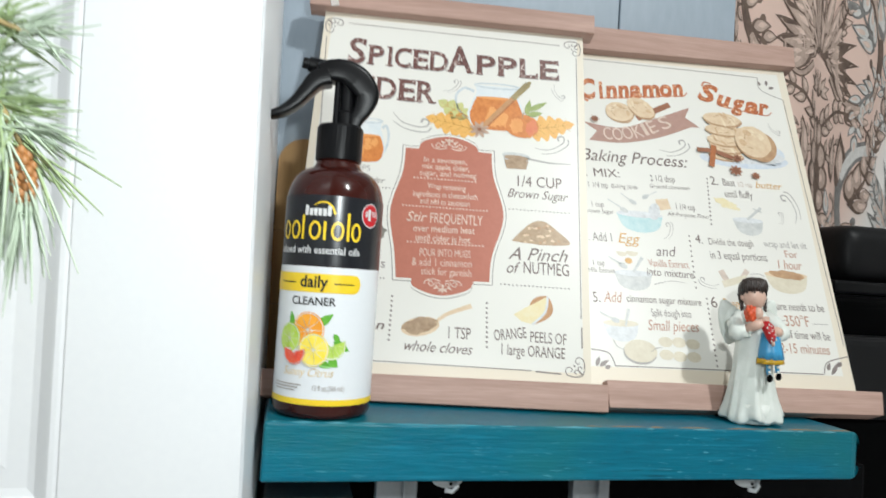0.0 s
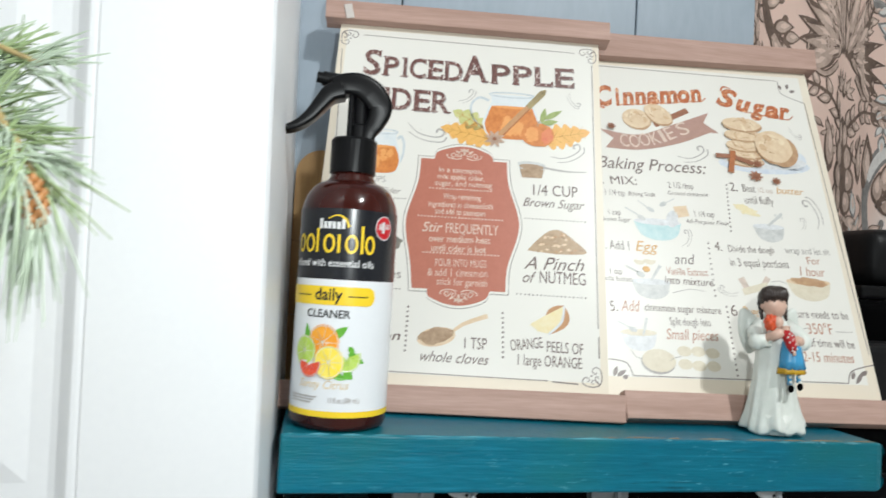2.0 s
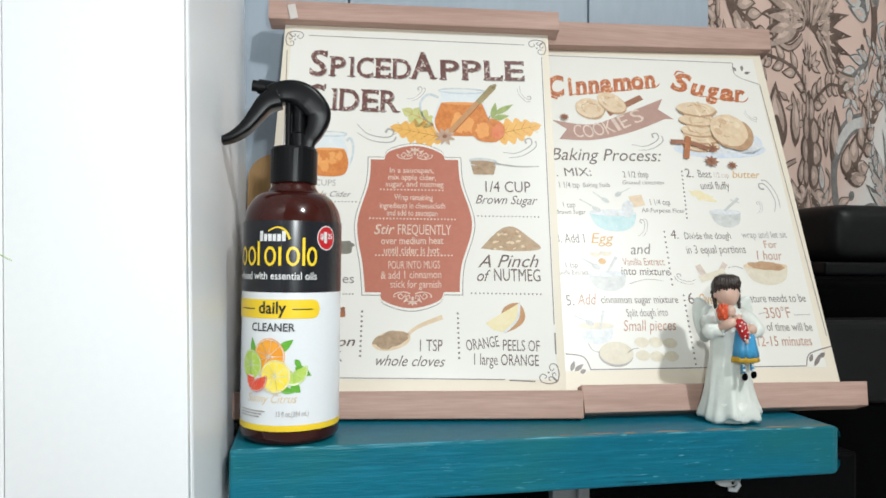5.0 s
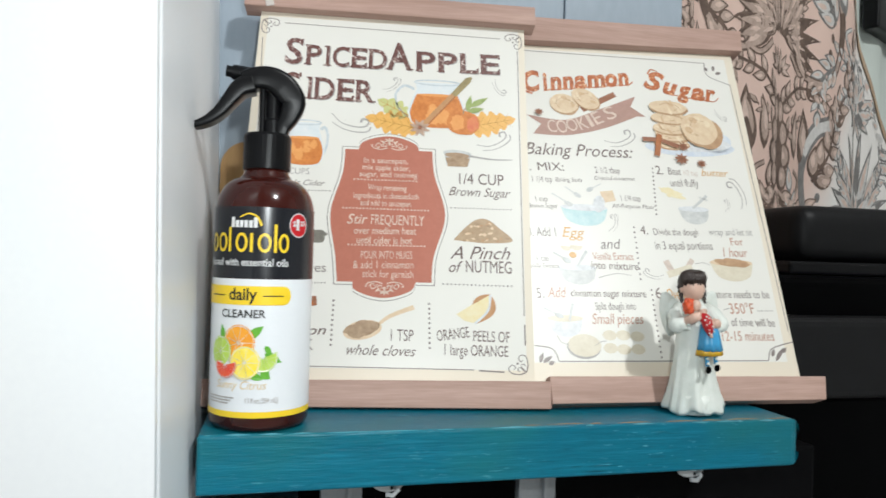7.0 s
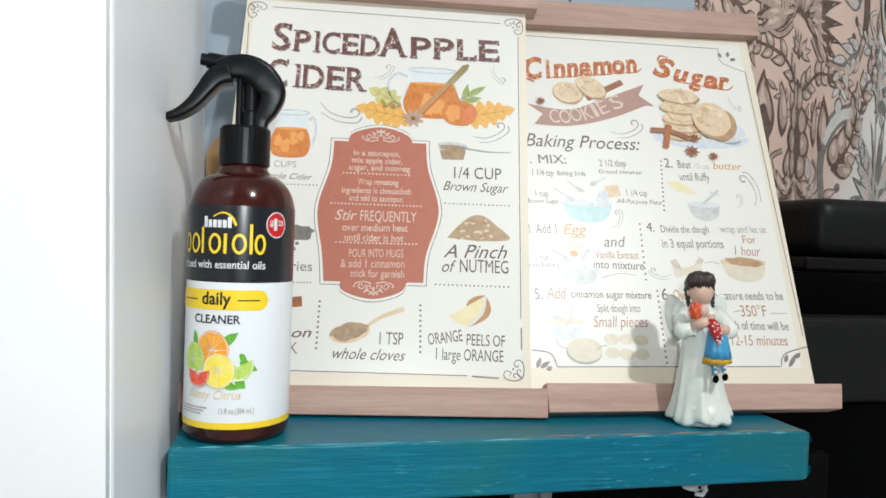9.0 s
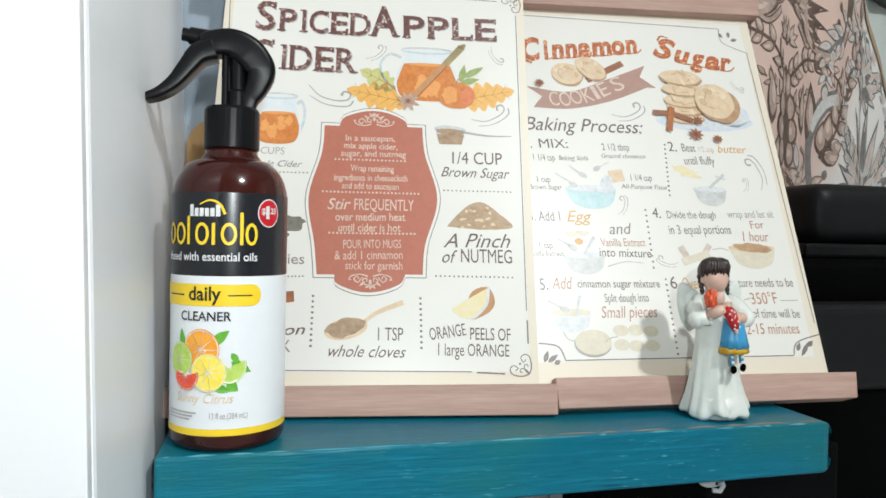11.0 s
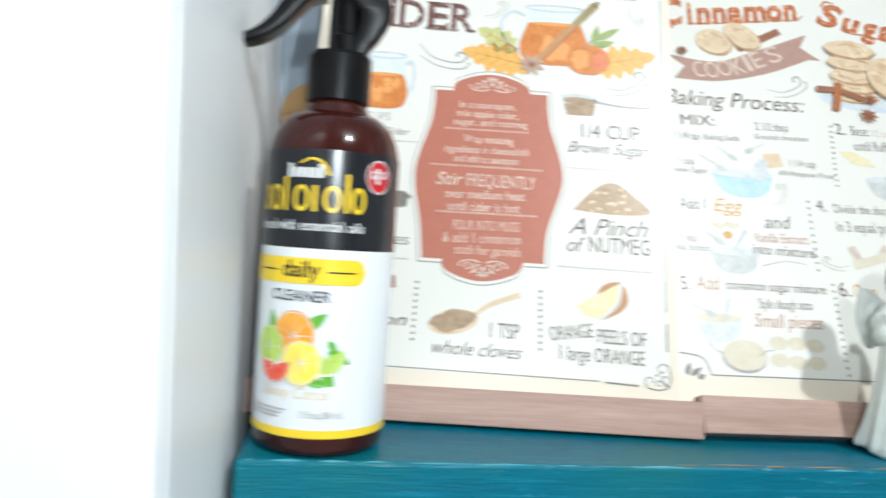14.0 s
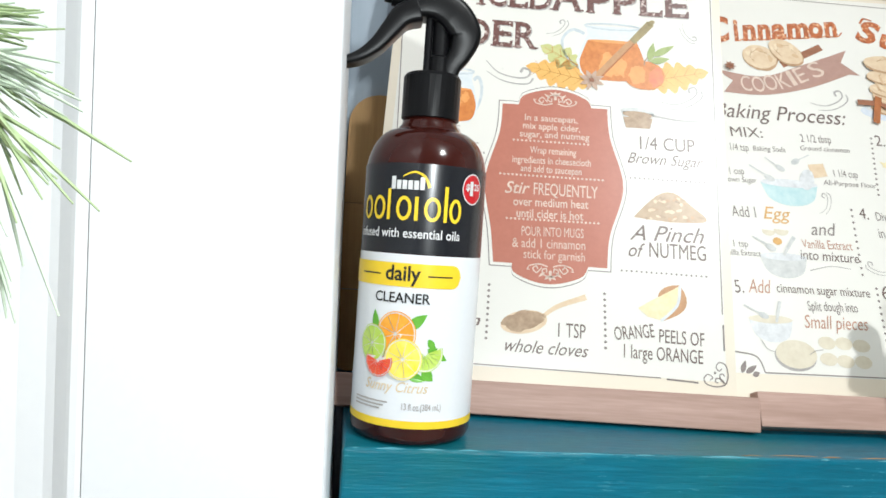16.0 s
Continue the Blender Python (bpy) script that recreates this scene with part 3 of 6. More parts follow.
S.ink("pale_field", PRINT, 1, [[(6, 5), (193.5, 5.5), (190.5, 264), (1.5, 264)]])
# border lines with breaks and corner curls
S.ink("border", GREY_TEXT, 2, line([(18.4, 10.0), (179.7, 12.7)], 0.55) + line([(192.5, 22.9), (190.1, 227.9)], 0.6) + line([(190.2, 233.6), (190.1, 247.6)], 0.9)
        + line([(3.1, 23.3), (10.2, 231.9)], 0.55) + line([(23.2, 262.8), (156.0, 264.0)], 0.6) + line([(159.0, 264.4), (175.6, 265.2)], 0.9))
for a, b, fu, fv in ((2.2, 7.3, 1, 1), (195.6, 8.6, -1, 1), (190.9, 266.1, -1, -1), (19.0, 269.1, 1, -1)):
    S.ink("corner_scroll", GREY_TEXT, 2, scroll(a, b, 1.75, fu, fv))
WIDE = {"S": 0.82, "P": 0.82, "I": 0.42, "C": 0.92, "E": 0.82, "D": 1.0, "A": 1.15, "L": 0.78, "R": 0.92}
FEET = {"P": (0.14,), "I": (0.5,), "E": (0.14,), "D": (0.14,), "L": (0.14,), "R": (0.14, 0.9), "A": (0.07, 0.93)}


def capitals(s, word, a, b, c, d, h):
    """Glittering capitals with slab serifs and a pale shadow line."""
    whole = sum(WIDE[x] for x in word)
    at = 0.0
    for x in word:
        t0, t1 = at / whole, (at + WIDE[x] * 0.86) / whole
        if x == "I":
            t0, t1 = (at + 0.12) / whole, (at + 0.27) / whole
        at += WIDE[x]
        u0, v0, u1, v1 = a + (c - a) * t0, b + (d - b) * t0, a + (c - a) * t1, b + (d - b) * t1
        s.words(x, u0 + 0.7, v0 + 0.7, u1 + 0.7, v1 + 0.7, h, FAINT, 2, bold=0.012, name="title_shadow")
        s.words(x, u0, v0, u1, v1, h, GLITTER, 3, bold=0.016, name="title_letter")
        serifs = []
        for k in FEET.get(x, ()):
            m, n = u0 + (u1 - u0) * k, v0 + (v1 - v0) * k
            serifs.append([(m - 2.6, n - 0.9), (m + 2.6, n - 0.9), (m + 3.0, n + 0.3), (m - 3.0, n + 0.3)])
            if x != "A" and k < 0.6:
                serifs.append([(m - 2.6, n - h - 0.2), (m + 1.6, n - h - 0.2), (m + 1.4, n - h + 1.0), (m - 2.2, n - h + 1.0)])
        if x in "EL":
            serifs.append([(u1 - 1.0, v1 - 4.0), (u1 + 0.6, v1 - 4.4), (u1 + 0.4, v1), (u1 - 1.6, v1)])
        if x in "ESC":
            serifs.append([(u1 - 1.2, v1 - h), (u1 + 0.4, v1 - h - 0.3), (u1 + 0.4, v1 - h + 4.0), (u1 - 0.8, v1 - h + 3.6)])
        if x in "APE":
            serifs.append([((u0 + u1) / 2 - 0.6, v0 - h * 0.5 - 2.0), ((u0 + u1) / 2 + 0.6, v0 - h * 0.5 - 2.0), ((u0 + u1) / 2 + 0.6, v0 - h * 0.5 + 2.4), ((u0 + u1) / 2 - 0.6, v0 - h * 0.5 + 2.4)])
        for q in serifs:
            s.ink("title_serif", GLITTER, 3.3, [q])


# title in glittering capitals
for word, a, b, c, d, h in (("S", 20.0, 43.7, 34.6, 44.2, 21), ("PICED", 35.4, 44.1, 96.2, 44.9, 16.5), ("A", 94.5, 44.5, 115.3, 44.1, 22.5),
                            ("PPLE", 116.2, 44.6, 180.6, 43.8, 16.5), ("C", 19.6, 73.1, 34.7, 72.2, 21), ("IDER", 36.2, 72.1, 87.4, 72.7, 17.5)):
    capitals(S, word, a, b, c, d, h)


def mug(s, u, v, w, h, full, handle):
    """A round-bellied glass jug of cider, its neck, rim and handle in pale washes."""
    x = u - handle * w * 0.40
    w, belly = (w if handle > 0 else w * 0.55), w
    s.ink("printed_handle", GLASS_INK, 2, line([(x, v - h * 0.34), (x - handle * w * 0.18, v - h * 0.40), (x - handle * w * 0.32, v - h * 0.20), (x - handle * w * 0.26, v + h * 0.10), (x - handle * w * 0.04, v + h * 0.34)], 2.2, 1.2))
    w = belly
    side = [(0.38, -0.50), (0.36, -0.34), (0.44, -0.10), (0.52, 0.16), (0.46, 0.38), (0.34, 0.50)]
    glass = [(u - w * p, v + h * q) for p, q in side] + [(u + w * p, v + h * q) for p, q in reversed(side)]
    s.ink("printed_glass", GLASS_PALE, 2.4, [glass])
    s.ink("printed_rim", GLASS_INK, 2.8, line(oval(u, v - h * 0.50, w * 0.40, h * 0.055, count=20) + oval(u, v - h * 0.50, w * 0.40, h * 0.055, count=20)[:1], 1.2, steps=1))
    body = spline([(u - w * 0.36, v - h * full), (u - w * 0.43, v), (u - w * 0.47, v + h * 0.20), (u - w * 0.40, v + h * 0.42), (u - w * 0.2, v + h * 0.49), (u + w * 0.2, v + h * 0.49), (u + w * 0.40, v + h * 0.42), (u + w * 0.47, v + h * 0.20), (u + w * 0.43, v), (u + w * 0.36, v - h * full)])
    s.ink("printed_cider", CIDER, 3, [[(p.x, p.y) for p in body]])
    r = random.Random(round(u))
    for k in range(7):
        s.ink("printed_highlight", CIDER_LIGHT, 3.2 + 0.1 * k, [oval(u + w * r.uniform(-0.30, 0.30), v + h * r.uniform(-0.02, 0.36), w * r.uniform(0.05, 0.11), h * r.uniform(0.07, 0.15), r.uniform(-20, 20), 14, 0.6)])
    s.ink("printed_cider_rim", CIDER_LIGHT, 4, [oval(u, v - h * full, w * 0.36, h * 0.03)])


def oak(s, u0, v0, u1, v1, wide, lobes, mat, vein):
    """A lobed leaf, its mid and side veins in a darker wash."""
    d = Vector((u1 - u0, v1 - v0))
    n = Vector((-d.y, d.x)).normalized()
    rim = []
    for side in (1, -1):
        for i in range(41):
            t = i / 40 if side == 1 else 1 - i / 40
            w = wide * math.sin(math.pi * min(1.0, t ** 0.75)) ** 0.8 * (0.62 + 0.46 * abs(math.sin(math.pi * lobes * t)))
            q = Vector((u0, v0)) + d * t + n * side * w
            rim.append((q.x, q.y))
    s.ink("printed_leaf", mat, 2, [rim])
    veins = line([(u0, v0), (u0 + d.x * 0.9, v0 + d.y * 0.9)], 0.6, 0.25)
    for k in range(1, lobes):
        p = Vector((u0, v0)) + d * (k / (lobes + 0.5))
        for side in (1, -1):
            q = p + d * 0.12 + n * side * wide * 0.55
            veins += line([(p.x, p.y), (q.x, q.y)], 0.4, 0.2)
    s.ink("printed_leaf_vein", vein, 2.5, veins)


oak(S, 111, 82, 88, 70, 7.5, 4, LEAF_GREEN, LEAF_VEIN)
oak(S, 119, 92.5, 79.5, 84.5, 10.0, 6, LEAF_ORANGE, LEAF_VEIN)
oak(S, 150, 90.0, 189.5, 80.5, 10.0, 6, LEAF_ORANGE, LEAF_VEIN)
mug(S, 131.5, 72.5, 42, 37, 0.22, 1)
S.ink("printed_cinnamon", STICK_INK, 5, line([(121.0, 90.5), (138.0, 70.0), (145.0, 62.0)], 4.6, 4.4))
S.ink("printed_cinnamon_edge", CIDER_DARK, 5.4, line([(122.5, 91.5), (139.5, 71.0), (146.0, 63.0)], 1.0, 0.7))
S.ink("printed_cinnamon_tip", STICK_TIP, 6, line([(143.5, 63.6), (155.0, 49.8)], 4.4, 5.0) + [oval(155.2, 49.6, 2.6, 1.6, -40)])
S.ink("printed_apple", CIDER, 6, [oval(150.6, 86.0, 12.2, 9.6, rough=0.06)])
S.ink("printed_apple_flush", FLUSH_INK, 6.5, [oval(157.4, 87.0, 4.2, 6.8, 12, rough=0.3)])
S.ink("printed_apple_shine", CIDER_LIGHT, 6.8, [oval(146.0, 86.0, 5.0, 6.4, 10, rough=0.3)])
S.ink("printed_apple_stalk", SPICE, 7.4, line([(150.5, 79.0), (151.0, 76.0), (152.4, 73.8)], 0.9, 0.6))
for q in ((153.6, 76.3, 156.4, 63.0, 2.2), (155.3, 72.6, 169.2, 64.2, 2.2), (154.0, 76.4, 166.0, 73.6, 2.2)):
    S.ink("printed_sprig_leaf", SPRIG_INK, 7, [leaf(*q)])
for k in range(8):
    S.ink("printed_star_anise", ANISE_INK, 7.6, [leaf(119.0, 91.5, 119.0 + 8.0 * math.cos(radians(k * 45 + 20)), 91.5 + 7.4 * math.sin(radians(k * 45 + 20)), 1.5)])
S.ink("printed_star_heart", CINNAMON, 8, [oval(119.0, 91.5, 1.5, 1.4)])
for a, b, z, r, fl in ((69.8, 88.8, 15, 18, 1), (98.1, 57.1, 8.0, -40, 1), (178.0, 54.8, 7.5, 60, 1), (172.5, 99.1, 13, -22, 1), (65.2, 87.6, 1, 0, 1)):
    S.ink("swirl", FAINT, 2, swirl(a, b, z, r, fl))
mug(S, 38.0, 107.9, 28, 33, 0.14, -1)
S.words("2 CUPS", 23.7, 131.3, 43.0, 131.3, 4.6, FAINT)
S.words("Apple Cider", 21.4, 139.4, 54.1, 139.5, 4.2, GREY_TEXT, slant=0.4)
S.each("dot", GREY_TEXT, 2, dots(24.6, 143.2, 57.3, 143.0, 15, 0.55))
# peppercorns and cinnamon down the left side
S.each("printed_pepper", PEPPER, 2, [oval(47.2, 175.9, 10.0, 5.0, rough=0.3), oval(43.3, 183.5, 1.2, 1.2), oval(47.3, 183.0, 1.2, 1.2), oval(45.8, 186.7, 1.1, 1.1)])
S.ink("swirl", FAINT, 2, swirl(34.5, 157.7, 8, 20))
S.words("Berries", 30.8, 201.1, 57.9, 200.9, 6.4, GREY_TEXT)
S.each("dot", GREY_TEXT, 2, dots(30.6, 209.0, 57.4, 208.3, 14, 0.55))
S.ink("printed_cinnamon_stick", CINNAMON, 2, line([(29.9, 222.9), (52.9, 220.4)], 6.5))
S.ink("printed_cinnamon_stick", CIDER_DARK, 3, line([(31.6, 225.0), (51.4, 222.2)], 2.4))
S.words("Cinnamon", 11.6, 244.5, 60.2, 242.5, 6.0, BROWN_TEXT, slant=0.3, bold=0.008)
S.words("STICK", 31.9, 253.3, 52.3, 252.7, 7.0, GREY_TEXT)
# cup of brown sugar
S.ink("printed_cup_handle", FAINT, 2, line([(155.0, 112.1), (170.5, 114.0), (185.7, 113.7)], 1.6, 0.7))
S.ink("printed_cup", STEEL_INK, 2, [[(136.3, 109.9), (155.8, 110.7), (153.7, 120.1), (138.7, 120.4)], oval(146.0, 110.3, 10.2, 2.6, 3)])
S.ink("printed_sugar", SPICE, 3, [[(137.5, 113.8), (155.0, 113.9), (153.2, 120.6), (139.1, 120.8)], oval(146.0, 112.1, 8.8, 2.2, 3)])
S.words("1/4 CUP", 147.1, 133.9, 178.9, 133.8, 8.2, BROWN_TEXT)
S.words("Brown Sugar", 139.8, 142.8, 183.5, 143.1, 6.6, BROWN_TEXT, slant=0.4)
S.each("dot", GREY_TEXT, 2, dots(141.4, 152.1, 183.6, 152.1, 17, 0.55))
# nutmeg
S.ink("printed_nutmeg", NUTMEG, 2, [[(p.x, p.y) for p in spline([(142.8, 175.7), (150.3, 167.2), (158.3, 160.6), (166.3, 159.9), (175.2, 166.3), (183.7, 175.5), (163.2, 177.4)])]])
rng = random.Random(8)
(a, b), (c, d) = (163.5, 161.3), (163.2, 176.2)
for k in range(46):
    t = rng.random() ** 0.8
    u, v = a + rng.uniform(-1, 1) * (4 + 16 * t), b + (d - b) * t
    S.ink("printed_nutmeg_grain", rng.choice((SPICE, COOKIE_EDGE, COOKIE, NUTMEG)), 3 + 0.2 * (k % 4), [oval(u, v, rng.uniform(0.7, 2.2), rng.uniform(0.5, 1.1), rng.uniform(-30, 30), 9, 0.5)])
S.words("A Pinch", 140.5, 189.1, 182.1, 188.6, 9.0, BROWN_TEXT, slant=0.4)
S.words("of", 139.7, 198.7, 148.9, 198.8, 8.0, BROWN_TEXT, slant=0.35)
S.words("NUTMEG", 151.2, 198.4, 182.6, 198.6, 8.6, BROWN_TEXT)
S.each("dot", GREY_TEXT, 2, dots(135.8, 207.1, 182.3, 207.4, 18, 0.6))
# orange peel
S.ink("printed_peel", STICK_INK, 2, [leaf(167.5, 213.3, 157.2, 233.9, 8.0)])
S.ink("printed_orange", CREAM_INK, 3, [[(167.5, 213.7), (166.5, 223.8), (156.5, 233.2), (149.7, 231.8), (144.5, 227.4), (152.8, 222.2)]])
S.ink("printed_pith", PLATE_WHITE, 4, line([(167.5, 213.7), (165.7, 224.6), (156.8, 233.6)], 1.6))
S.words("ORANGE", 132.1, 245.7, 153.3, 242.7, 7.2, BROWN_TEXT)
S.words("PEELS OF", 155.5, 245.3, 179.6, 245.9, 7.2, BROWN_TEXT)
S.words("1 large ORANGE", 136.5, 254.5, 178.5, 255.3, 7.2, BROWN_TEXT)
S.each("dot", GREY_TEXT, 2, dots(126.4, 220.9, 126.9, 250.2, 10, 0.8) + dots(63.8, 220.1, 63.4, 249.2, 10, 0.8))
# cloves
S.ink("printed_spoon", COOKIE, 2, line([(91.1, 237.6), (100.5, 229.9), (116.3, 223.4)], 1.8, 3.2) + [oval(83.2, 239.2, 12.6, 6.2, -12)])
S.ink("printed_garlic", SPICE, 3, [oval(82.8, 238.5, 11.4, 5.2, -14, rough=0.25)])
S.words("1 TSP", 101.6, 245.9, 116.2, 246.0, 7.6, BROWN_TEXT)
S.words("whole cloves", 73.7, 255.2, 117.8, 255.9, 6.8, BROWN_TEXT, slant=0.4)
# plaque with shaped outline
def plaque(grow):
    (a, b), (c, d), (e, g), (h, k) = (67.2, 111.1), (127.8, 110.3), (127.5, 206.1), (65.7, 206.7)
    mid = (a + c) / 2
    o = grow
    top = spline([(a + 9, b - o), (mid - 19, b - 5.6 - o), (mid - 10, b - 9.6 - o), (mid, b - 11.2 - o), (mid + 10, b - 9.6 - o), (mid + 19, b - 5.4 - o), (c - 9, d - o)])
    right = spline([(c + o, d - o), (c + o + 1.5, d + 18), (c + o + 9, (d + g) / 2), (e + o + 1.5, g - 18), (e + o, g + o)])
    low = spline([(e - 10, g + o), (mid + 17, g + 5.6 + o), (mid + 8, g + 9.6 + o), (mid - 2, g + 11.2 + o), (mid - 12, g + 9.6 + o), (mid - 21, g + 5.4 + o), (h + 10, k + o)])
    left = spline([(h - o, k + o), (h - o - 2.0, k - 18), (a - o - 8, (b + k) / 2), (a - o - 1, b + 18), (a - o, b - o)])
    return [(p.x, p.y) for p in [Vector((a - o, b - o)), Vector((a + 8, b - o))] + top + right + low + left[:-1]]


S.ink("plaque_outline", GREY_TEXT, 2, [plaque(2.6)])
S.ink("plaque_margin", PRINT, 3, [plaque(2.1)])
S.ink("plaque", PLAQUE, 4, [plaque(0.4)])
for words, a, b, c, d, h, sl, bo in (("In a saucepan,", 80.1, 120.6, 110.8, 120.4, 4.0, 0, 0.01), ("mix apple cider,", 79.2, 125.8, 112.5, 125.9, 4.0, 0, 0.01), ("sugar, and nutmeg", 77.5, 131.1, 117.8, 130.8, 4.0, 0, 0.01),
                             ("Wrap remaining", 83.6, 141.0, 110.2, 141.1, 4.2, 0, 0.01), ("ingredients in cheesecloth", 73.8, 147.5, 118.7, 147.0, 4.2, 0, 0.01), ("and add to saucepan", 78.7, 152.7, 113.4, 152.7, 4.2, 0, 0.01),
                             ("Stir", 70.2, 166.4, 84.4, 166.0, 7.0, 0.3, 0.01), ("FREQUENTLY", 86.4, 166.3, 122.7, 166.3, 7.2, 0, 0.005),
                             ("over medium heat", 75.2, 173.5, 117.4, 172.8, 5.0, 0, 0.01), ("until cider is hot", 77.2, 180.3, 114.6, 179.8, 5.0, 0, 0.01),
                             ("POUR INTO MUGS", 80.4, 190.9, 114.9, 190.2, 5.4, 0, 0), ("& add 1 cinnamon", 75.5, 197.9, 115.8, 196.9, 5.4, 0, 0), ("stick for garnish", 81.9, 203.8, 115.7, 203.6, 5.0, 0, 0)):
    S.words(words, a, b, c, d, h, PLAQUE_TEXT, 5, slant=sl, bold=bo)
S.each("dot", PLAQUE_TEXT, 5, dots(74.1, 133.5, 117.1, 133.4, 19, 0.7) + dots(67.2, 155.0, 125.5, 155.0, 26, 0.7) + dots(71.9, 181.4, 123.0, 181.0, 23, 0.7))
for a, b, f in ((97.6, 106.5, 1), (96.7, 210.1, -1)):
    art = []
    for k in (-1, 1):
        art += line([(a, b - 3.4 * f), (a + k * 3.4, b - 2.6 * f), (a + k * 4.4, b), (a + k * 2.2, b + 1.0 * f), (a + k * 2.0, b - 1.2 * f)], 0.7)
        art += line([(a + k * 4.6, b + 1.6 * f), (a + k * 7.4, b - 1.4 * f), (a + k * 9.6, b + 0.6 * f), (a + k * 7.8, b + 2.2 * f), (a + k * 6.8, b + 0.6 * f)], 0.7)
        art += line([(a + k * 1.5, b + 2.2 * f), (a + k * 6, b + 3.4 * f), (a + k * 11, b + 2.4 * f), (a + k * 12.6, b + 0.2 * f), (a + k * 11.2, b + 0.2 * f)], 0.8, 0.5)
        art += [leaf(a, b - 2.6 * f, a + k * 3.2, b - 5.2 * f, 0.8), leaf(a + k * 3.0, b - 1.0 * f, a + k * 6.4, b - 3.8 * f, 0.7)]
    art += [oval(a, b - 1.2 * f, 0.9, 1.4), leaf(a, b - 2.4 * f, a, b - 6.0 * f, 0.9)]
    S.ink("plaque_flourish", PLAQUE_TEXT, 5, art)

# ---- print of the cookie sign ----
S = Sheet(cookie)
S.ink("pale_field", PRINT, 1, [[(-206, 12), (-7, 2), (-20, 270), (-220, 270)]])
S.ink("border", GREY_TEXT, 2, line([(-192.3, 12.7), (-27.6, 7.9)], 0.6) + line([(-27.6, 7.9), (-27.3, 20.9), (-7.6, 28.9)], 0.6) + line([(-7.6, 28.9), (-13.0, 247.6)], 0.6)
        + line([(-11.8, 255.3), (-30.1, 260.4), (-35.1, 268.7)], 0.8) + line([(-35.2, 269.1), (-193.3, 269.2)], 0.7) + line([(-209.1, 258.4), (-197.0, 260.7), (-193.3, 269.2)], 0.8))
for pts in (((-28.0, 12.1), (-26.4, 16.7)), ((-19.4, 10.0), (-20.8, 16.1)), ((-19.2, 18.3), (-13.3, 16.5)),
            ((-206.8, 269.9), (-203.7, 263.0)), ((-204.5, 269.9), (-197.6, 265.4)), ((-200.7, 271.1), (-196.5, 269.2)),
            ((-31.7, 266.2), (-28.2, 260.4)), ((-29.4, 269.5), (-20.6, 259.5)), ((-22.5, 263.3), (-18.2, 259.5))):
    (a, b), (c, d) = pts
    S.ink("corner_leaf", GREY_TEXT, 2, [leaf(a, b, c, d, 1.5)])
def script(s, word, a, b, c, d, h, bow, mat, bold, wide):
    """Slanted letters set one by one along a bowed line, linked at the foot by a thin stroke."""
    whole = sum(wide.get(x, 1.0) for x in word)
    at, feet = 0.0, []
    for x in word:
        t0, t1 = at / whole, (at + wide.get(x, 1.0) * (1.0 if x in "iC" else 1.04)) / whole
        at += wide.get(x, 1.0)
        p = [(a + (c - a) * t, b + (d - b) * t - bow * math.sin(math.pi * t)) for t in (t0, t1)]
        s.words(x, *p[0], *p[1], h * (1.10 if x.isupper() else 1.0), mat, 3, slant=0.30, bold=bold, name="title_letter")
        feet += [(p[0][0], p[0][1] - 0.25), ((p[0][0] + p[1][0]) / 2, (p[0][1] + p[1][1]) / 2 + 0.5)]
    last = feet[-1]
    s.ink("title_stroke", mat, 3.4, line(feet[2:] + [(last[0] + 4, last[1] - 1.0), (last[0] + 7.5, last[1] - 4.5)], 1.1, 0.9, 4))


CURSIVE = {"C": 1.45, "S": 1.35, "i": 0.55, "m": 1.6, "r": 0.85}
script(S, "Cinnamon", -194.0, 52.4, -101.5, 37.4, 16.4, -0.5, COPPER_GLITTER, 0.042, CURSIVE)
script(S, "Sugar", -90.5, 38.2, -24.5, 47.6, 16.4, -2.4, COPPER_GLITTER, 0.042, CURSIVE)
S.ink("title_stroke", COPPER_GLITTER, 3.6, line([(-184, 35.5), (-190.5, 34.8), (-196.5, 41.0), (-196.0, 50.5), (-188.5, 54.5)], 0.8, 2.0))
S.ink("title_stroke", COPPER_GLITTER, 3.6, line([(-74.5, 21.5), (-80.5, 20.4), (-84.0, 25.0)], 0.8, 1.8))
# ribbon
S.ink("ribbon", RIBBON, 3, [[(p.x, p.y) for p in spline([(-195.5, 74.5), (-164.2, 77.0), (-133.8, 64.8), (-99.6, 49.2)])] + [(-105.4, 59.6), (-93.6, 68.4)]
        + [(p.x, p.y) for p in spline([(-101.1, 68.5), (-131.6, 82.2), (-163.7, 90.9), (-191.8, 91.6)])] + [(-184.4, 82.3)]])
for ch, a, b, c, d in (("C", -178.8, 89.6, -171.8, 89.0), ("O", -170.9, 89.5, -162.4, 88.3), ("O", -161.8, 87.7, -153.1, 85.5), ("K", -151.6, 85.4, -144.1, 82.7), ("I", -142.6, 82.0, -139.6, 80.7), ("E", -137.5, 79.5, -130.7, 76.3), ("S", -127.0, 74.4, -118.1, 70.5)):
    S.words(ch, a, b, c, d, 11.5, PLAQUE_TEXT, 4, name="ribbon_letter")


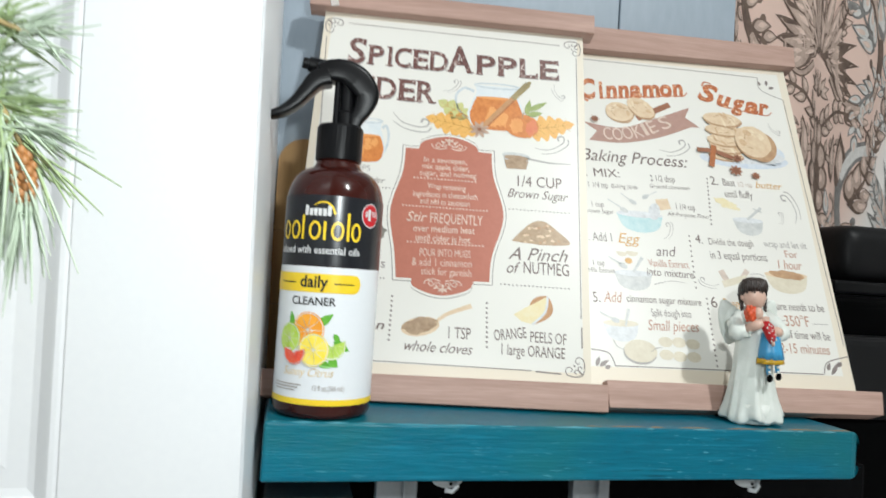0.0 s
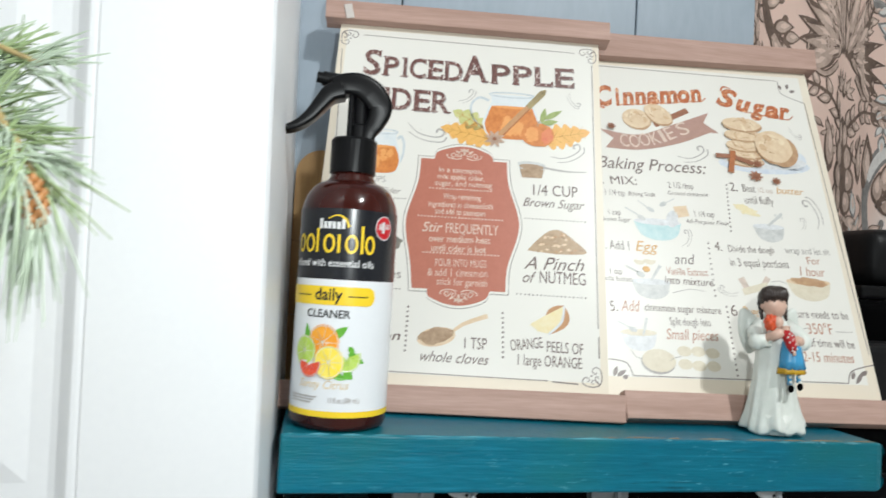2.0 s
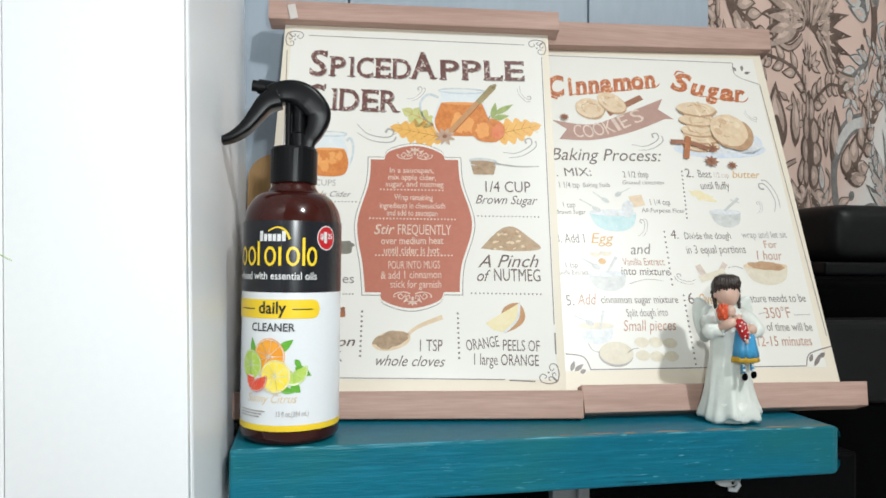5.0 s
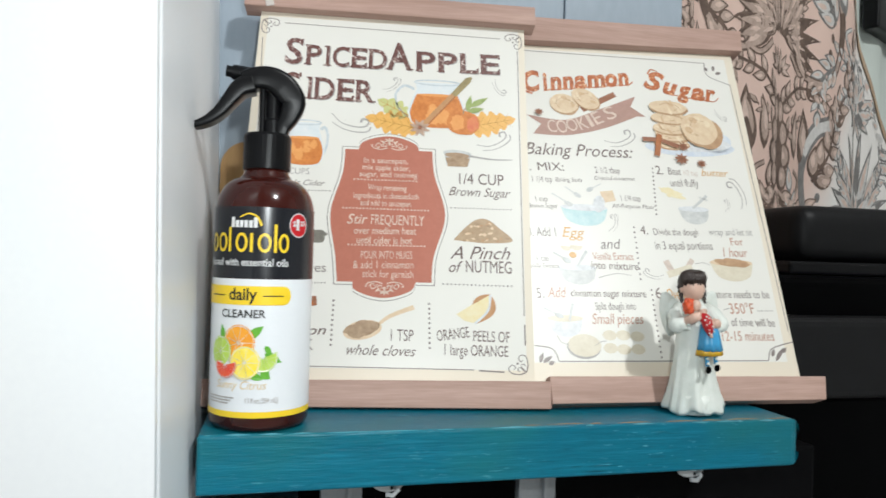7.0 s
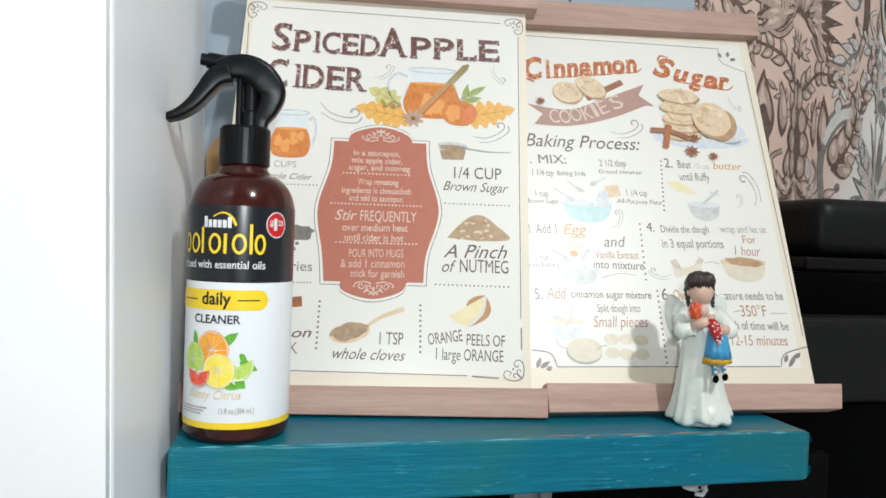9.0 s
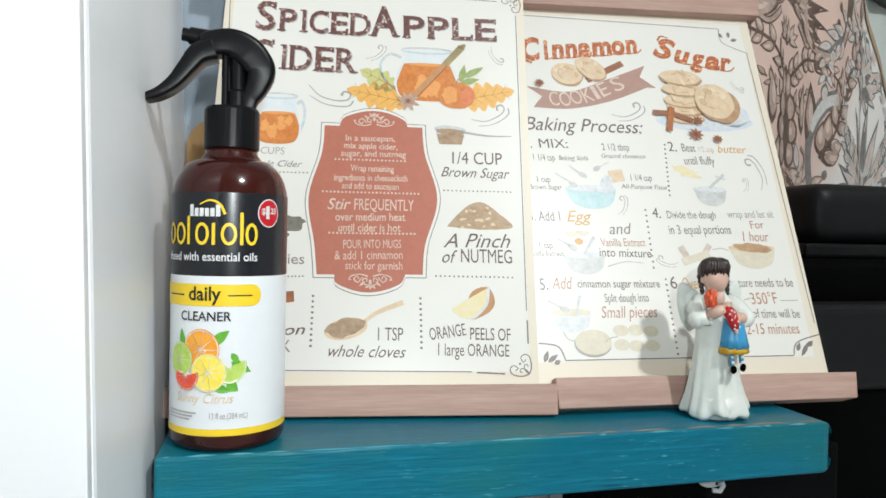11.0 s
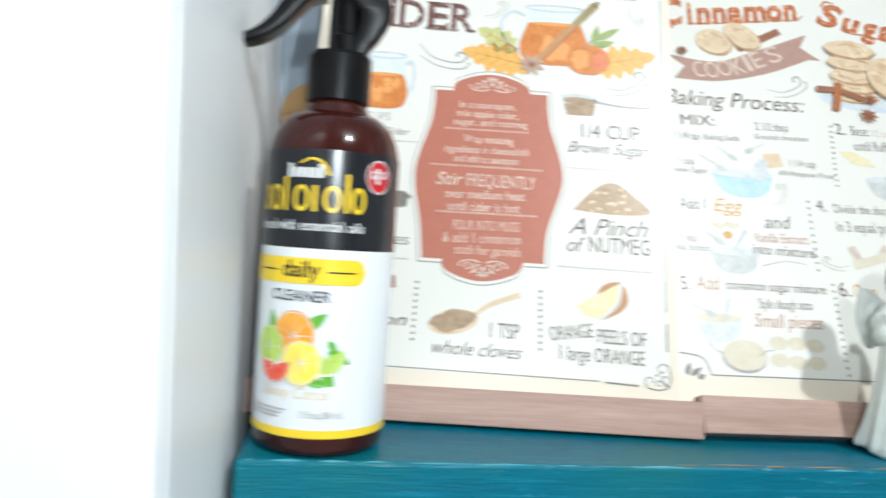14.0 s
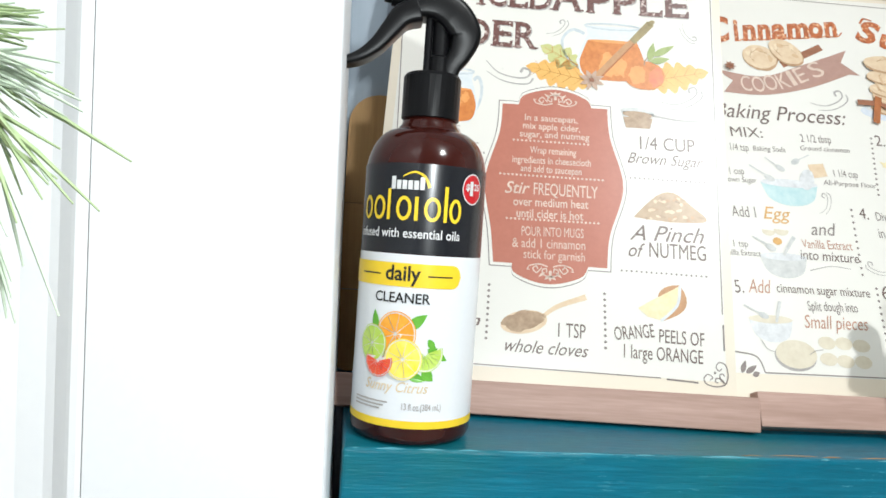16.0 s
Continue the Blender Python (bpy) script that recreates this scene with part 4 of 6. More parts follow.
def biscuit(s, u, v, rx, ry, turn=0.0, layer=3):
    """A crackled biscuit: brown edge, pale top, darker patches and thin cracks between them."""
    s.ink("printed_cookie_edge", COOKIE_EDGE, layer, [oval(u + 0.4, v + 1.3, rx, ry, turn, rough=0.05)])
    s.ink("printed_cookie", COOKIE, layer + 1, [oval(u, v, rx * 0.97, ry * 0.95, turn, rough=0.06)])
    r = random.Random(round(u * 7 + v * 13))
    cracks, spots = [], []
    for k in range(5):
        a = r.uniform(0, 2 * math.pi)
        x, y = u + rx * 0.5 * math.cos(a), v + ry * 0.5 * math.sin(a)
        b = a + r.uniform(0.9, 1.6)
        cracks += line([(x - rx * 0.25 * math.cos(b), y - ry * 0.25 * math.sin(b)), (x + r.uniform(-1, 1), y), (x + rx * 0.3 * math.cos(b), y + ry * 0.3 * math.sin(b))], 0.5, 0.2, 4)
        spots.append(oval(u + rx * 0.6 * math.cos(a + 0.7), v + ry * 0.55 * math.sin(a + 0.7), rx * 0.22, ry * 0.18, r.uniform(0, 90), 12, 0.4))
    for k, q in enumerate(spots):
        s.ink("printed_cookie_patch", COOKIE_PALE if k < 3 else COOKIE_WARM, layer + 1.2 + 0.12 * k, [q])
    s.ink("printed_crack", COOKIE_EDGE, layer + 2, cracks)


S.ink("printed_cinnamon", CINNAMON, 2, line([(-148.4, 66.1), (-117.5, 48.6)], 5.0))
biscuit(S, -163.1, 61.6, 12.2, 9.5, 0, 4)
biscuit(S, -144.0, 55.5, 12.5, 9.0, 30, 7)
S.ink("printed_plate_shade", PLATE_INK, 2, [oval(-59.2, 94.5, 40, 8.5, -2), oval(-33.5, 88.9, 13, 9, -20)])
S.ink("printed_plate", PLATE_WHITE, 3, [oval(-58.5, 91.3, 37, 7.2, -2)])
for k, (a, b) in enumerate(((-75.6, 91.5), (-73.2, 84.4), (-73.9, 78.1), (-72.4, 68.2), (-72.4, 57.8))):
    biscuit(S, a, b, 17.5 if k > 2 else 16, 5.6 if k < 4 else 6.6, 0, 4 + 3 * k)
S.ink("printed_cookie_edge", COOKIE_EDGE, 18, [oval(-41.1, 81.4, 13, 15, 30)])
biscuit(S, -48.3, 77.1, 16.5, 16.0, 0, 19)
S.ink("printed_cinnamon", CINNAMON, 19, line([(-101.0, 90.3), (-83.3, 90.0)], 4.0) + line([(-83.5, 91.0), (-70.4, 95.3)], 4.0))
S.ink("printed_cinnamon", CIDER_DARK, 20, line([(-85.2, 84.8), (-91.1, 105.1)], 4.6))
for a, b, r in ((-70.3, 106.8, 6.4), (-53.3, 109.8, 4.4), (-66.4, 95.0, 5.0), (-185.5, 72.0, 4.0)):
    for k in range(8):
        S.ink("printed_star_anise", CINNAMON, 22, [leaf(a, b, a + r * math.cos(radians(k * 45 + 9)), b + r * 0.85 * math.sin(radians(k * 45 + 9)), r * 0.19)])
for a, b, z, r, fl in ((-119.9, 90.2, 14, -20, 1), (-24.3, 60.8, 7, 50, 1), (-138.3, 164.9, 8, -65, 1), (-27.9, 135.3, 14, -100, 1), (-39.5, 145.9, 6, -70, 1), (-112.4, 204.6, 8, 10, -1)):
    S.ink("swirl", FAINT, 2, swirl(a, b, z, r, fl))
TEXTS = (("Baking Process:", -200.1, 110.2, -111.0, 108.0, 10.5, 0.38, BROWN_TEXT), ("1.", -201.2, 124.4, -196.8, 124.1, 6.0, 0, BROWN_TEXT), ("MIX:", -191.4, 123.8, -170.6, 122.9, 7.0, 0, BROWN_TEXT),
         ("2 1/2 tbsp", -145.5, 123.3, -124.9, 122.5, 5.4, 0, GREY_TEXT), ("Ground cinnamon", -146.9, 129.3, -113.6, 128.2, 3.4, 0.2, GREY_TEXT), ("1 1/4 tsp", -196.9, 133.7, -181.4, 133.3, 5.0, 0, GREY_TEXT), ("Baking Soda", -178.6, 132.6, -157.3, 131.8, 3.6, 0.15, GREY_TEXT))
for words, a, b, c, d, h, sl, ma in TEXTS:
    S.words(words, a, b, c, d, h, ma, 3, slant=sl)
TEXTS = (("1 cup", -196.1, 150.1, -186.9, 149.6, 4.6, 0, GREY_TEXT), ("Brown Sugar", -202.3, 155.5, -179.6, 154.8, 3.6, 0.15, GREY_TEXT), ("1 1/4 cup", -127.9, 146.1, -112.0, 145.7, 5.0, 0, GREY_TEXT), ("All-Purpose Flour", -136.2, 152.2, -101.0, 151.9, 3.4, 0.15, GREY_TEXT),
         ("2.", -94.2, 121.1, -87.9, 121.2, 7.6, 0, BROWN_TEXT), ("Beat", -83.5, 120.9, -72.7, 120.8, 6.6, 0, GREY_TEXT), ("1/2 cup", -70.2, 120.6, -57.9, 120.3, 4.6, 0, SKIN_INK), ("butter", -54.8, 120.2, -30.7, 119.7, 6.2, 0.3, EGG_GOLD),
         ("until fluffy", -83.7, 131.4, -59.6, 130.5, 6.6, 0, GREY_TEXT))
for words, a, b, c, d, h, sl, ma in TEXTS:
    S.words(words, a, b, c, d, h, ma, 3, slant=sl)
TEXTS = (("3. Add 1", -204.8, 178.1, -183.8, 177.7, 7.0, 0, GREY_TEXT), ("Egg", -179.1, 178.0, -161.6, 177.7, 8.0, 0.3, EGG_GOLD), ("and", -150.6, 186.3, -134.1, 185.7, 8.0, 0.3, GREY_TEXT), ("Vanilla Extract", -158.0, 194.9, -126.2, 194.4, 5.6, 0, COPPER), ("into mixture", -160.4, 202.0, -123.6, 202.3, 6.0, 0.15, BROWN_TEXT),
         ("1 tsp", -200.6, 197.1, -191.7, 196.9, 4.2, 0, GREY_TEXT), ("Vanilla Extract", -209.1, 202.5, -184.8, 202.2, 3.6, 0, GREY_TEXT), ("4.", -117.0, 173.2, -111.1, 173.5, 7.2, 0, BROWN_TEXT), ("Divide the dough", -106.1, 173.7, -68.9, 172.7, 5.6, 0, GREY_TEXT), ("wrap and let sit", -59.7, 171.9, -22.5, 170.9, 5.6, 0, FAINT))
for words, a, b, c, d, h, sl, ma in TEXTS:
    S.words(words, a, b, c, d, h, ma, 3, slant=sl)
TEXTS = (("in 3 equal portions", -106.9, 185.2, -59.6, 184.0, 6.6, 0, GREY_TEXT), ("For", -43.3, 179.7, -32.5, 179.3, 6.0, 0, COPPER), ("1 hour", -51.8, 189.3, -31.1, 189.1, 7.4, 0.2, COPPER), ("5.", -203.7, 224.9, -198.4, 224.8, 7.6, 0, BROWN_TEXT), ("Add", -195.9, 224.4, -181.7, 224.1, 8.0, 0.3, COPPER), ("cinnamon sugar mixture", -178.7, 223.2, -121.6, 223.0, 5.4, 0, BROWN_TEXT),
         ("Split dough into", -161.6, 232.9, -131.2, 232.4, 5.6, 0, GREY_TEXT), ("Small pieces", -165.6, 243.1, -127.0, 242.7, 7.6, 0.25, COPPER), ("6.", -113.8, 223.7, -106.7, 223.6, 8.4, 0, BROWN_TEXT), ("Oven", -105.0, 224.0, -91.5, 223.7, 8.0, 0.1, EGG_GOLD))
for words, a, b, c, d, h, sl, ma in TEXTS:
    S.words(words, a, b, c, d, h, ma, 3, slant=sl)
TEXTS = (("temperature needs to be", -85.0, 222.7, -21.5, 222.0, 6.2, 0, GREY_TEXT), ("350\u00b0F", -57.0, 234.4, -37.0, 234.1, 8.0, 0, COPPER), ("Length of time will be", -76.9, 243.5, -22.7, 243.9, 6.2, 0, GREY_TEXT), ("12-15 minutes", -68.3, 254.7, -26.2, 254.5, 7.2, 0.1, COPPER))
for words, a, b, c, d, h, sl, ma in TEXTS:
    S.words(words, a, b, c, d, h, ma, 3, slant=sl)
S.each("dot", GREY_TEXT, 2, dots(-96.6, 116.2, -100.9, 156.2, 12, 0.8) + dots(-121.5, 167.9, -123.5, 209.3, 11, 0.8) + dots(-116.6, 217.3, -118.2, 266.6, 14, 0.8))
S.rules("title_rule", FAINT, 2, [line([(-62.3, 231.4), (-56.5, 230.0)], 0.5) , line([(-34.6, 231.9), (-21.3, 231.7)], 0.5) , line([(-155.8, 208.8), (-142.2, 205.4), (-130.1, 206.4)], 0.6, 0.3)])


def bowl(s, u, v, w, h, outside, inside, layer=2):
    s.ink("printed_bowl", outside, layer, [[(u - w / 2, v)] + [(p.x, p.y) for p in spline([(u - w / 2, v), (u - w * 0.36, v + h * 0.75), (u, v + h), (u + w * 0.36, v + h * 0.75), (u + w / 2, v)])]])
    s.ink("printed_bowl_rim", inside, layer + 1, [oval(u, v, w / 2, h * 0.18)])


bowl(S, -159.0, 153.3, 37, 15, AQUA, PLATE_WHITE)
S.rules("printed_spoon", STEEL_INK, 4, [line([(-183.0, 142.8), (-172.3, 149.3)], 1.0) + [oval(-171.1, 150.7, 3.4, 1.9, 25)], line([(-171.9, 136.5), (-164.6, 142.3)], 0.8) + [oval(-163.0, 143.2, 3.2, 1.8, 30)], line([(-142.3, 132.4), (-150.3, 136.7)], 0.8) + [oval(-152.2, 137.8, 3.2, 1.8, -30)]])
S.ink("printed_sack", COOKIE, 4, [[(-144.3, 139.3), (-133.9, 137.7), (-132.5, 146.3), (-143.0, 148.7)]])
S.ink("printed_flour", PLATE_WHITE, 5, [oval(-146.8, 149.9, 4.6, 7.4, 20)])
bowl(S, -171.1, 201.4, 29, 13, STEEL_INK, PLATE_WHITE)
S.ink("printed_whisk", STEEL_INK, 5, line([(-170.9, 200.6), (-162.3, 188.5)], 1.6, 2.4))
S.ink("printed_spoon", STEEL_INK, 5, line([(-188.3, 189.8), (-179.6, 194.7)], 1.0) + [oval(-178.0, 196.0, 3.4, 2.0, 25)])
S.each("printed_eggshell", DOUGH, 3, [oval(-177.5, 185.5, 4.2, 3.2, start=0, end=190), oval(-169.6, 184.7, 4.6, 3.4, start=0, end=190)])
S.ink("printed_yolk", EGG_GOLD, 4, [oval(-173.2, 191.9, 2.8, 2.3)])
S.ink("printed_butter", CREAM_INK, 3, [oval(-83.9, 137.4, 9.5, 3.8, 18, rough=0.5)])
bowl(S, -68.8, 150.3, 26, 13, STEEL_INK, PLATE_WHITE)
S.ink("printed_whisk", STEEL_INK, 5, line([(-69.2, 149.8), (-55.0, 138.3)], 1.8, 2.4) + line([(-62.1, 139.6), (-54.9, 142.2)], 1.0))
bowl(S, -46.8, 194.2, 36, 15, DOUGH, COOKIE)
S.ink("printed_filling", COOKIE_EDGE, 4, [oval(-45.8, 194.2, 13.5, 3.2, 4, rough=0.3)])
bowl(S, -185.4, 239.3, 26, 13, PLATE_WHITE, DOUGH)
S.ink("printed_whisk", STEEL_INK, 5, line([(-182.3, 240.9), (-178.2, 228.6)], 1.4, 2.0))
S.ink("printed_spoon", STEEL_INK, 5, line([(-200.0, 231.8), (-191.1, 236.1)], 0.9) + [oval(-189.2, 237.3, 3.0, 1.8, 20)])
S.ink("printed_dough_shade", FAINT, 2, [oval(-174.2, 259.5, 12.2, 8.2)])
S.ink("printed_dough", DOUGH, 3, [oval(-173.6, 258.3, 12.0, 7.9)])
S.each("printed_dough_ball", DOUGH, 3, [oval(a, b, 5.2, 3.6) for a, b in ((-154.3, 251.1), (-144.2, 251.0), (-133.8, 251.8), (-155.0, 260.2), (-145.1, 261.0), (-134.6, 261.0))])
S.rules("printed_arrow", FAINT, 3, [line([(-192.6, 251.3), (-190.0, 256.0), (-185.4, 257.6)], 0.5), line([(-165.8, 258.3), (-161.8, 255.9), (-157.1, 255.1)], 0.5), line([(-77.3, 196.0), (-70.6, 194.9), (-65.3, 196.6)], 0.5)])
S.ink("printed_rolling_pin", SKIN_INK, 3, line([(-100.9, 194.1), (-97.2, 202.9)], 5.0) + line([(-78.9, 192.5), (-85.3, 200.8)], 4.0))
S.ink("printed_rolling_pin", DOUGH, 4, line([(-101.3, 205.2), (-80.3, 198.8)], 5.2))

# ---- the spray bottle ----
bottle = thing("spray_bottle", pose(0.0005, -0.0022, 0.0003), "amber spray bottle with black trigger and citrus label on the shelf", "bottle")
R = 0.0272
profile = [(0.0, 0.0), (R - 0.004, 0.0), (R - 0.0012, 0.0012), (R, 0.004), (R, 0.116)]
profile += [(R - 0.0130 * (1 - math.cos(a)), 0.116 + 0.0205 * math.sin(a)) for a in (radians(9 * k) for k in range(1, 11))]
profile += [(0.0140, 0.1375), (0.0124, 0.1395), (0.0120, 0.1450), (0.0, 0.1450)]
part("body", lathe(bmesh.new(), profile, 72), AMBER, bottle, "glossy amber plastic bottle", soft=True)
FACE = radians(-21)
L0, L1 = FACE - radians(105), FACE + radians(105)
label_ = part("label", lathe(bmesh.new(), [(R + 0.0001, 0.0815), (R + 0.0001, 0.1195)], 60, arc=(L0, L1)), LABEL_BLACK, bottle, "black upper label", soft=True)
lower = part("label", lathe(bmesh.new(), [(R + 0.0001, 0.0108), (R + 0.0001, 0.0812)], 60, arc=(L0, L1)), LABEL_WHITE, bottle, "white lower label", soft=True)
part("label_stripe", lathe(bmesh.new(), [(R + 0.0002, 0.0080), (R + 0.0002, 0.0112)], 60, arc=(L0, L1)), YELLOW, bottle, "yellow stripe", soft=True)
turned = new("label_print")
turned.parent = bottle
turned.rotation_euler = (0, 0, FACE)
turned["label"] = "printed words and fruit round the label"
B = Sheet(turned, R + 0.0003)
# the maker's mark and product name as plain shapes in their colours
B.ink("mark_bar", WHITE_INK, 1, [[(-8.5 + 2.8 * k, 108.4), (-6.3 + 2.8 * k, 108.4), (-6.3 + 2.8 * k, 112.2 + (1.6 if k in (0, 5) else 0)), (-8.5 + 2.8 * k, 112.2 + (1.6 if k in (0, 5) else 0))] for k in range(6)])
B.ink("mark_arc", YELLOW, 1, line([(-3, 113.8), (2.5, 115.8), (7.5, 114.0), (10, 109.5)], 0.5, 1.5))
for k, (w, h) in enumerate(((5.6, 10), (6.0, 10), (4.0, 13), (6.0, 10), (3.6, 10), (6.4, 10), (1.8, 15), (5.0, 10))):
    u = -26.5 + 1.13 * (0, 7.4, 14.4, 19.4, 26.6, 31.2, 38.8, 41.8)[k]
    if k in (0, 1, 3, 5, 7):
        B.ink("name_shape", YELLOW, 1, line([(u + w / 2 + w / 2 * math.cos(a), 95.5 + h / 2 + (h / 2 - 0.6) * math.sin(a)) for a in (2 * math.pi * i / 16 for i in range(17))], 1.5, steps=2))
    else:
        B.ink("name_shape", YELLOW, 1, [[(u, 95.5), (u + min(w, 1.7), 95.5), (u + min(w, 1.7), 95.5 + h), (u, 95.5 + h)]])
B.words("infused with essential oils", -29.5, 88.2, 26.5, 88.2, 3.9, WHITE_INK, 1, bold=0.012)
pill = []
for k in range(72):
    a, b = -40 + 69 * k / 72, -40 + 69 * (k + 1) / 72
    def half(u):
        e = max(0.0, u - 24.0, -35.0 - u)
        return math.sqrt(max(0.0, 5.0 ** 2 - e * e))
    pill.append([(a, 72.5 - half(a)), (b, 72.5 - half(b)), (b, 72.5 + half(b)), (a, 72.5 + half(a))])
B.ink("pill", YELLOW, 1, pill)
B.words("daily", -8.4, 70.2, 8.6, 70.2, 6.2, BLACK_INK, 3, bold=0.02)
B.rules("dash", BLACK_INK, 3, [line([(-24, 72.4), (-18, 72.4), (-11.5, 72.4)], 0.6, steps=3), line([(12, 72.4), (18, 72.4), (24, 72.4)], 0.6, steps=3)])
B.words("CLEANER", -13.6, 60.8, 13.8, 60.8, 4.2, BLACK_INK, 2, bold=0.012)


def slice_(u, v, r, rind, pulp, layer, squash=1.0, turn=0.0, start=0.0, end=360.0):
    B.ink("printed_rind", rind, layer, [oval(u, v, r, r * squash, turn, start=start, end=end)])
    B.ink("printed_pith", WHITE_INK, layer + 1, [oval(u, v, r * 0.95, r * 0.95 * squash, turn, start=start, end=end)])
    wedges = []
    for k in range(9):
        a0, a1 = radians(start + (end - start) * (k + 0.015) / 9), radians(start + (end - start) * (k + 0.985) / 9)
        wedges.append([(u + r * 0.06 * math.cos((a0 + a1) / 2), v + r * 0.06 * squash * math.sin((a0 + a1) / 2))] + [(u + r * 0.90 * math.cos(a0 + (a1 - a0) * i / 4), v + r * 0.90 * squash * math.sin(a0 + (a1 - a0) * i / 4)) for i in range(5)])
    B.ink("printed_pulp", pulp, layer + 2, wedges)


B.ink("printed_leaves", GREEN_INK, 1, [leaf(-12, 48, -13.5, 57, 2.0), leaf(4, 50, 13, 56.5, 2.4), leaf(14, 42, 24, 37, 2.4), leaf(12, 33, 17.5, 28.5, 2.6), leaf(14, 46, 18, 41, 1.6), leaf(5, 31, 14, 28.5, 2.0)])
slice_(-1.5, 47.5, 9.8, ORANGE_INK, ORANGE_INK, 2, 0.98)
slice_(-13.5, 42.5, 7.8, LIME_INK, LIME_INK, 5, 1.05)
slice_(13, 40, 8.6, LIME_INK, LIME_INK, 5, 0.9, 0, 170, 380)
slice_(2.8, 37.2, 8.8, LEMON_INK, LEMON_INK, 9, 1.0)
slice_(-9.0, 35.6, 7.2, FRUIT_RED, FRUIT_RED, 13, 0.95, 0, 165, 375)
B.words("Sunny Citrus", -16.5, 23.2, 15.5, 23.2, 4.4, GOLD, 1, slant=0.35)
for k in range(3):
    B.ink("fine_print", FAINT, 1, line([(-24, 18.4 - 1.5 * k), (-9, 18.4 - 1.5 * k), (-3.5 - 2 * k, 18.4 - 1.5 * k)], 0.7, steps=3))
B.words("13 fl oz.(384 mL)", 3.6, 15.9, 22.5, 15.9, 2.8, FAINT, 1, bold=0.01)
for spec in ((33.0, 110.6),):
    u, v = spec
    B.ink("price_sticker_rim", WHITE_INK, 2, [oval(u, v, 6.7, 6.7)])
    B.ink("price_sticker", RED_INK, 3, [oval(u, v, 6.1, 6.1)], "round red price sticker")
    B.words("$", u - 4.6, v - 0.6, u - 2.2, v - 0.6, 2.8, WHITE_INK, 4, bold=0.03)
    B.words("1", u - 2.0, v - 2.4, u + 0.2, v - 2.4, 5.4, WHITE_INK, 4, bold=0.05)
    B.words("25", u + 0.8, v - 0.2, u + 4.8, v - 0.2, 2.6, WHITE_INK, 4, bold=0.03)
# collar and trigger head
bm = bmesh.new()
lathe(bm, [(0.0120, 0.1415), (0.0131, 0.1420), (0.0131, 0.1605), (0.0122, 0.1620), (0.0, 0.1620)], 96, wobble=lambda a, z: 1 + (0.004 * math.cos(32 * a) if 0.1425 < z < 0.162 else 0))
head = part("trigger_head", bmesh.new(), BLACK_PLASTIC, bottle, "black plastic trigger sprayer")
part("collar", bm, BLACK_PLASTIC, head, "ribbed black collar", soft=False)


def sweep(points, heights, widths, turns=24, power=0.38):
    """A smooth arm in x and z through points, its section a soft rectangle so many millimetres high and wide."""
    path = spline(points, 8)
    n = len(points) - 1
    bm, rings = bmesh.new(), []
    for i, p in enumerate(path):
        k, t = min(int(i / 8), n - 1), i / 8 - min(int(i / 8), n - 1)
        h, w = heights[k] + (heights[k + 1] - heights[k]) * t, widths[k] + (widths[k + 1] - widths[k]) * t
        d = (path[min(i + 1, len(path) - 1)] - path[max(i - 1, 0)]).normalized()
        up = Vector((-d.y, d.x))
        ring = []
        for j in range(turns):
            a = 2 * math.pi * j / turns
            c, e = math.cos(a), math.sin(a)
            y, q = math.copysign(abs(c) ** power, c) * w / 2, math.copysign(abs(e) ** power, e) * h / 2
            ring.append(bm.verts.new(((p.x + up.x * q) * MM, y * MM, (p.y + up.y * q) * MM)))
        rings.append(ring)
    for low, high in zip(rings, rings[1:]):
        for j in range(turns):
            bm.faces.new((low[j], low[(j + 1) % turns], high[(j + 1) % turns], high[j]))
    bm.faces.new(rings[0])
    bm.faces.new(rings[-1])
    return bm


part("shroud", sweep([(-14, 190.5), (-7, 193.0), (1, 193.0), (8, 189.0), (13.2, 181.5), (11.6, 173.5), (8.2, 167), (7.0, 160.5)], [11, 12.5, 14, 15.5, 14.5, 11, 8.5, 7], [14, 15, 15, 15, 14, 12, 10, 9]), BLACK_PLASTIC, head, soft=True)
part("stem", lathe(bmesh.new(), [(0.0056, 0.161), (0.0056, 0.170), (0.0044, 0.171), (0.0044, 0.189), (0, 0.189)], 24, centre=(0.0024, 0)), BLACK_PLASTIC, head)
part("cylinder", lathe(bmesh.new(), [(0.0017, 0.162), (0.0017, 0.189), (0, 0.189)], 16, centre=(-0.0034, -0.003)), BLACK_PLASTIC, head)
bm = tube(bmesh.new(), [(-0.0105, 0.002, 0.1955), (-0.0205, 0.002, 0.1968), (-0.0206, 0.002, 0.1968), (-0.0238, 0.002, 0.1972)], [0.0046, 0.0042, 0.0032, 0.0032], 20)
part("nozzle", bm, BLACK_PLASTIC, head, "round black nozzle")
part("trigger_lever", sweep([(-8.5, 190.0), (-15.5, 187.0), (-21.0, 180.0), (-26.5, 172.8), (-33.5, 167.2), (-41.5, 164.2), (-48.5, 163.4)], [11.5, 10.5, 8.6, 7.0, 5.2, 3.4, 1.4], [15, 15, 14.5, 14, 13.5, 12.5, 10.5]), BLACK_PLASTIC, head, soft=True)

